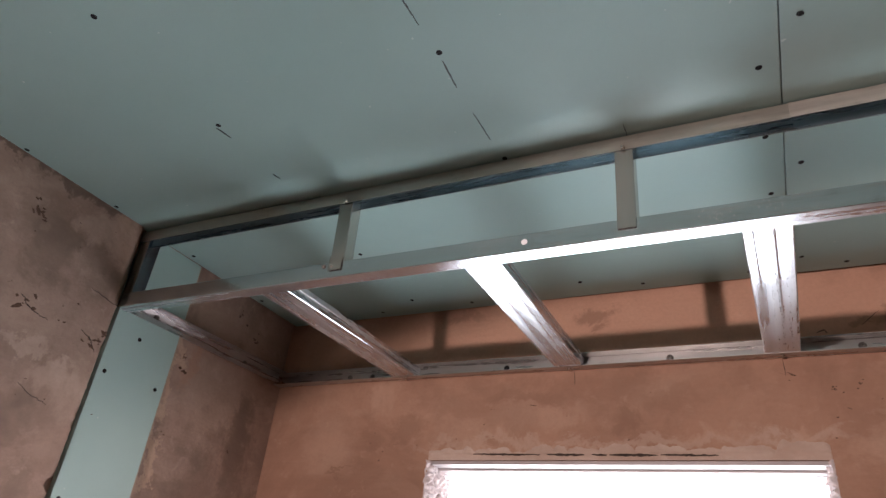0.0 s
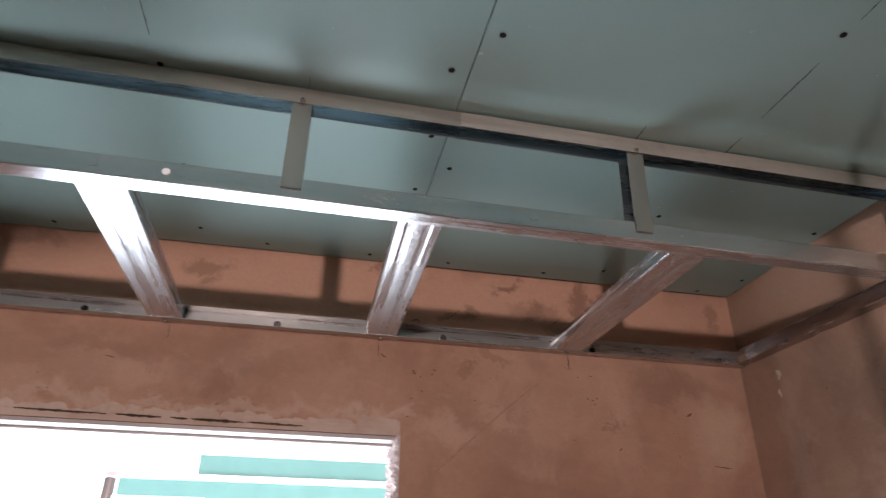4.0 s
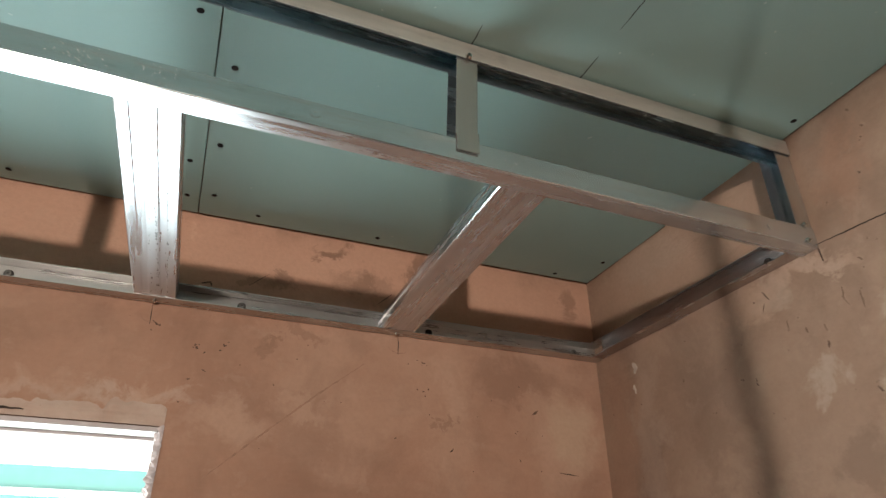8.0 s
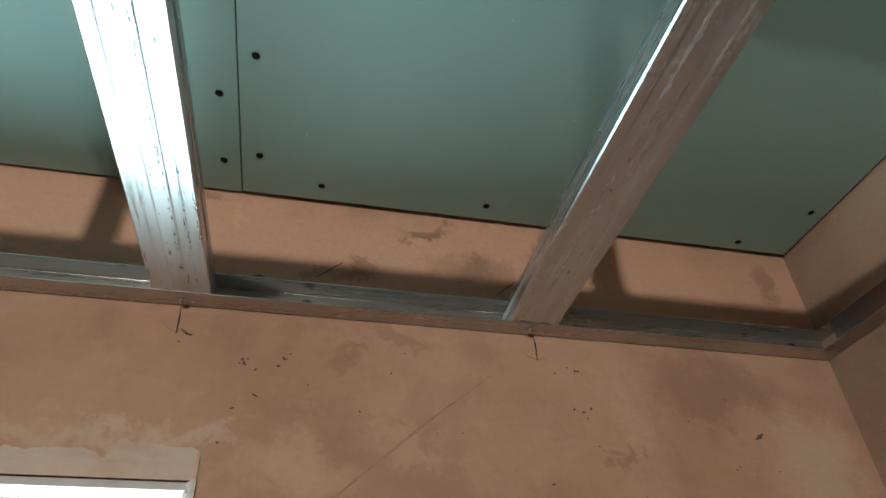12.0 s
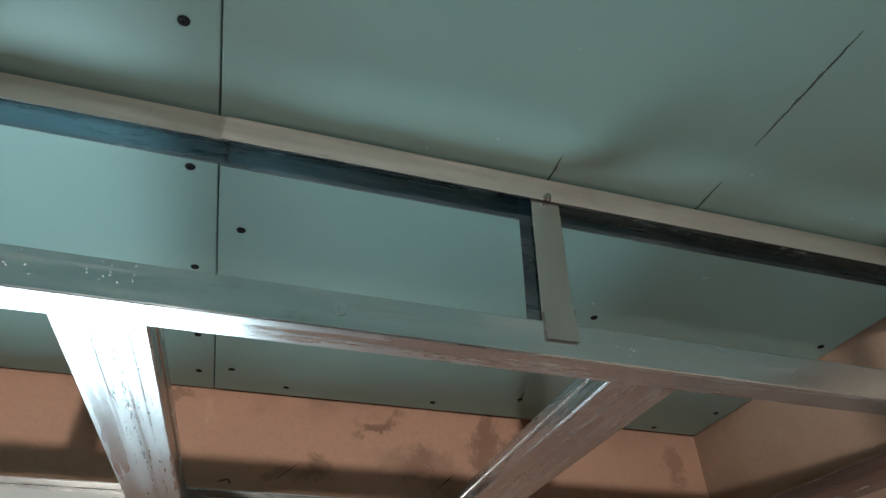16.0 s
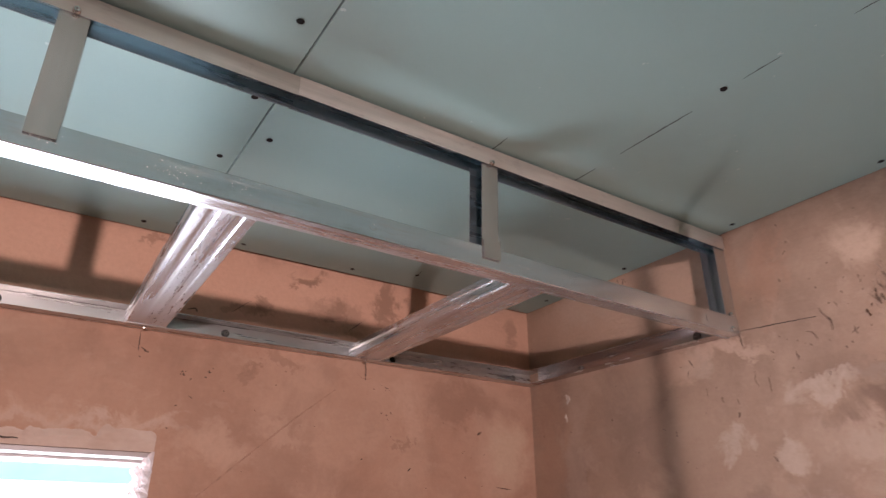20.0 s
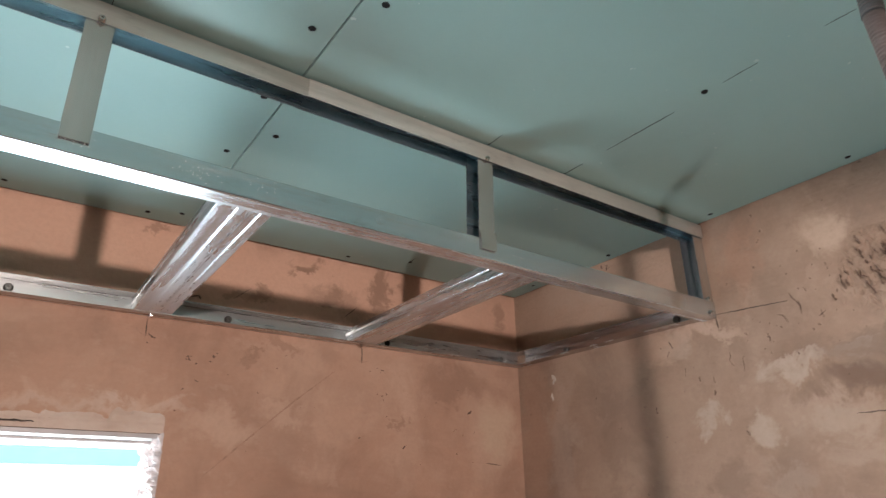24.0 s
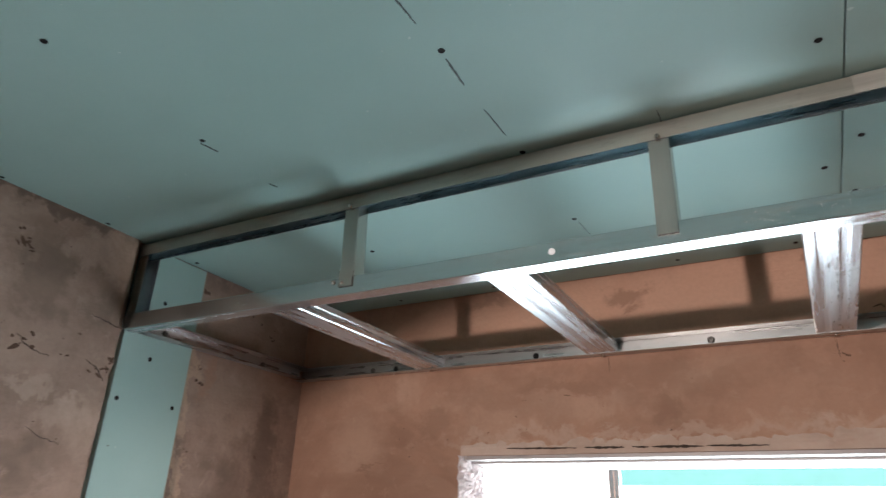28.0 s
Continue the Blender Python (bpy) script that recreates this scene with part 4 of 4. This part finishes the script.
# the first three are pencil lines below the crossbars, drawn as slivers
for k, (pts, w) in enumerate((([(0.771, 2.230), (0.772, 2.199)], 0.0013), ([(1.163, 2.231), (1.164, 2.196)], 0.0015), ([(1.560, 2.231), (1.561, 2.198)], 0.0013),
                              ([(1.168, 2.203), (1.178, 2.197)], 0.004), ([(1.815, 2.117), (1.827, 2.125)], 0.009), ([(1.226, 2.276), (1.240, 2.281), (1.243, 2.274)], 0.005),
                              ([(1.52, 2.285), (1.546, 2.308)], 0.004), ([(1.30, 2.285), (1.33, 2.31)], 0.002), ([(0.875, 2.083), (0.879, 2.087)], 0.005), ([(0.675, 2.160), (0.69, 2.158)], 0.003),
                              ([(1.655, 2.04), (1.662, 2.047)], 0.005), ([(0.20, 2.33), (0.235, 2.318)], 0.003), ([(1.86, 2.02), (1.90, 2.017)], 0.003), ([(1.25, 2.135), (1.256, 2.132)], 0.003),
                              ([(1.27, 2.168), (1.274, 2.168)], 0.004), ([(0.318, 2.045), (0.322, 2.047)], 0.003))):
    on(wall_north, ON_NORTH, "crack", crack(pts, w * (1.0 if k < 3 else 0.6), 0.0006, 40 + k), CRACK if k < 3 else PIT)
pit_rng = random.Random(52)
for u, v, spread, count, big in ((1.234, 2.169, 0.008, 6, 0.0018), (1.279, 2.181, 0.004, 4, 0.0019), (1.611, 2.138, 0.006, 4, 0.0016), (1.173, 2.195, 0.004, 4, 0.0022), (1.60, 2.19, 0.012, 6, 0.0016),
                                 (1.40, 2.11, 0.08, 9, 0.0013), (1.72, 2.10, 0.06, 7, 0.0014), (0.62, 2.16, 0.09, 8, 0.0014), (0.33, 2.08, 0.05, 6, 0.0014), (1.80, 2.05, 0.05, 5, 0.0014)):
    for i in range(count):
        on(wall_north, ON_NORTH, "chip", pock(u + pit_rng.gauss(0, spread), v + pit_rng.gauss(0, spread * 0.6), big * pit_rng.uniform(0.4, 1.0), pit_rng.uniform(1.0, 2.2), pit_rng.uniform(-1, 1), pit_rng.random(), 0.0008), PIT)
for k, (u, v, r, a0, a1) in enumerate(((1.166, 2.214, 0.018, 3.3, 5.4), (1.562, 2.216, 0.02, 3.6, 5.8), (0.773, 2.214, 0.018, 3.4, 5.2))):
    arc = [(u + r * math.cos(a0 + (a1 - a0) * i / 7), v + 0.8 * r * math.sin(a0 + (a1 - a0) * i / 7)) for i in range(8)]
    on(wall_north, ON_NORTH, "pencil_line", crack(arc, 0.0009, 0.0002, 400 + k, 0.0006), SCRATCH)
WEST_NEAR = Matrix.Translation((0.010, 0, 0)) @ ON_WEST
WEST_BACK = Matrix.Translation((-0.0125, 0, 0)) @ ON_WEST
for k, (pts, w) in enumerate((([(-0.60, 2.232), (-0.565, 2.226), (-0.537, 2.222)], 0.0014), ([(-0.715, 2.166), (-0.69, 2.149), (-0.655, 2.142)], 0.0016),
                              ([(-0.590, 2.152), (-0.565, 2.140), (-0.549, 2.122)], 0.0018), ([(-0.66, 2.028), (-0.63, 2.015), (-0.60, 2.008)], 0.0012))):
    on(wall_west, WEST_NEAR, "crack", crack(pts, w, 0.0018, 70 + k), CRACK)
rng = random.Random(31)
for u, v, spread, count, big in ((-0.742, 2.311, 0.012, 7, 0.0042), (-0.700, 2.156, 0.012, 6, 0.004), (-0.627, 2.150, 0.005, 3, 0.003), (-0.562, 2.136, 0.012, 7, 0.0036),
                                 (-0.543, 2.160, 0.004, 4, 0.005), (-0.613, 2.192, 0.001, 1, 0.003), (-0.752, 2.336, 0.006, 3, 0.003), (-0.60, 2.30, 0.06, 5, 0.0016), (-0.62, 2.00, 0.07, 6, 0.0016)):
    for i in range(count):
        on(wall_west, WEST_NEAR, "chip", pock(u + rng.gauss(0, spread), v + rng.gauss(0, spread * 0.6), big * rng.uniform(0.35, 1.0), rng.uniform(1.0, 2.8), rng.uniform(-1, 0.6), rng.random()), PIT)
for u, v, spread, count, big in ((-0.190, 2.345, 0.016, 5, 0.0032), (-0.12, 2.318, 0.014, 6, 0.003), (-0.318, 2.165, 0.006, 4, 0.004), (-0.128, 2.038, 0.001, 1, 0.003), (-0.325, 2.195, 0.006, 4, 0.0035), (-0.345, 2.36, 0.006, 4, 0.004), (-0.33, 2.03, 0.004, 2, 0.003)):
    for i in range(count):
        on(wall_west, WEST_BACK, "chip", pock(u + rng.gauss(0, spread), v + rng.gauss(0, spread * 0.6), big * rng.uniform(0.35, 1.0), rng.uniform(1.0, 2.4), rng.uniform(-1, 1), rng.random()), PIT)
for k, (pts, w) in enumerate((([(0.512, 2.230), (0.57, 2.2265), (0.637, 2.222)], 0.0013), ([(0.697, 2.043), (0.80, 2.041)], 0.0022), ([(0.512, 2.228), (0.514, 2.205)], 0.0012), ([(0.42, 2.19), (0.412, 2.205)], 0.0012))):
    on(wall_east, ON_EAST, "crack", crack(pts, w, 0.0006, 120 + k), CRACK)
for u, v, su, sv, count, big in ((0.647, 2.265, 0.001, 0.001, 1, 0.0030), (0.593, 2.291, 0.001, 0.001, 1, 0.0018), (0.533, 2.034, 0.001, 0.001, 1, 0.0026), (0.488, 2.101, 0.002, 0.001, 2, 0.0026),
                                 (0.345, 2.100, 0.002, 0.002, 2, 0.0022), (0.366, 2.092, 0.001, 0.003, 2, 0.0022), (0.295, 2.383, 0.006, 0.007, 6, 0.0030),
                                 (0.62, 2.17, 0.05, 0.025, 16, 0.0012), (0.70, 2.25, 0.03, 0.03, 14, 0.0015), (0.61, 2.34, 0.03, 0.02, 4, 0.0014), (0.25, 2.14, 0.08, 0.06, 8, 0.0013)):
    for i in range(count):
        on(wall_east, ON_EAST, "chip", pock(u + rng.gauss(0, su), v + rng.gauss(0, sv), big * rng.uniform(0.3, 1.0), rng.uniform(1.3, 3.4), rng.gauss(1.9, 0.3), rng.random(), 0.0006), GOUGE)
# gouges that run down the wall in short wiggles
for k, (pts, w) in enumerate((([(0.642, 2.233), (0.647, 2.222), (0.653, 2.214), (0.654, 2.197)], 0.0046), ([(0.650, 2.215), (0.655, 2.209)], 0.0050), ([(0.616, 2.204), (0.624, 2.201), (0.631, 2.189)], 0.0036),
                              ([(0.596, 2.180), (0.597, 2.165)], 0.0030), ([(0.594, 2.174), (0.600, 2.171)], 0.0024), ([(0.557, 2.189), (0.562, 2.183)], 0.0044), ([(0.678, 2.187), (0.689, 2.193)], 0.0032), ([(0.683, 2.197), (0.685, 2.184)], 0.0026),
                              ([(0.526, 2.163), (0.524, 2.150), (0.529, 2.138)], 0.0026), ([(0.547, 2.150), (0.546, 2.128)], 0.0022), ([(0.463, 2.134), (0.464, 2.125)], 0.0026), ([(0.489, 2.128), (0.491, 2.118)], 0.0026),
                              ([(0.411, 2.188), (0.404, 2.176)], 0.0018), ([(0.438, 2.152), (0.437, 2.138)], 0.0016), ([(0.664, 2.236), (0.668, 2.228)], 0.0022), ([(0.676, 2.249), (0.679, 2.245)], 0.0026))):
    on(wall_east, ON_EAST, "gouge", crack(pts, w * 0.55, 0.0012, 150 + k, 0.0006), GOUGE)


def scoured(u0, u1, v0, v1, step, seed):
    """Crumbled plaster: a thin uneven crust torn by short upright grooves, feathered out at its rim."""
    bm = bmesh.new()
    nu, nv = int((u1 - u0) / step), int((v1 - v0) / step)
    rows_of = []
    for i in range(nu + 1):
        line = []
        for j in range(nv + 1):
            u, v = u0 + (u1 - u0) * i / nu, v0 + (v1 - v0) * j / nv
            ru, rv = (2 * i / nu - 1) * 1.05, (2 * j / nv - 1) * 1.05
            away = math.hypot(ru, rv) + 0.28 * noise.noise(Vector((u * 40, v * 40, seed)))
            rim = min(1.0, max(0.0, (0.98 - away) / 0.35))
            bend = 0.006 * noise.noise(Vector((u * 30, v * 60, seed + 4)))
            tear = noise.noise(Vector(((u + bend + 0.35 * (v - v0)) * 185, v * 88, seed + 1)))
            fine = noise.noise(Vector((u * 300, v * 210, seed + 2)))
            pit = min(1.0, max(0.0, (tear + 0.35 * fine - 0.20) / 0.12))
            lump = 0.5 + 0.5 * noise.noise(Vector((u * 75, v * 75, seed + 3)))
            h = rim * (0.0012 + 0.0022 * lump + 0.0010 * fine - 0.0016 * pit) - 0.0005 * (1 - rim)
            line.append(bm.verts.new((u, v, max(h, -0.0005))))
        rows_of.append(line)
    for a, b in zip(rows_of, rows_of[1:]):
        for j in range(nv):
            bm.faces.new((a[j], b[j], b[j + 1], a[j + 1]))
    return bm


on(wall_east, ON_EAST, "crumbled_patch", scoured(0.700, 0.850, 2.160, 2.312, 0.00115, 2.0), PLASTER_E, "crumbled patch with short upright gouges")
gouge_rng = random.Random(17)
for k in range(46):
    u, v = 0.775 + gouge_rng.gauss(0, 0.030), 2.238 + gouge_rng.gauss(0, 0.028)
    run, lean = gouge_rng.uniform(0.004, 0.016), gouge_rng.uniform(0.05, 0.65)
    pts = [(u, v), (u + run * lean * 0.3 + gouge_rng.gauss(0, 0.001), v - run * 0.5), (u + run * lean, v - run)]
    on(wall_east, ON_EAST, "gouge", crack(pts, gouge_rng.uniform(0.0012, 0.0036), 0.0007, 300 + k, 0.0042), GOUGE)
CHIP = plain("pale_chip", (0.62, 0.52, 0.44), 0.9)
for k, (pts, w) in enumerate((([(0.110, 2.196), (0.116, 2.186), (0.112, 2.176)], 0.011), ([(0.106, 2.158), (0.107, 2.142)], 0.006))):
    on(wall_east, ON_EAST, "plaster_chip", crack(pts, w, 0.002, 200 + k, 0.002), CHIP)
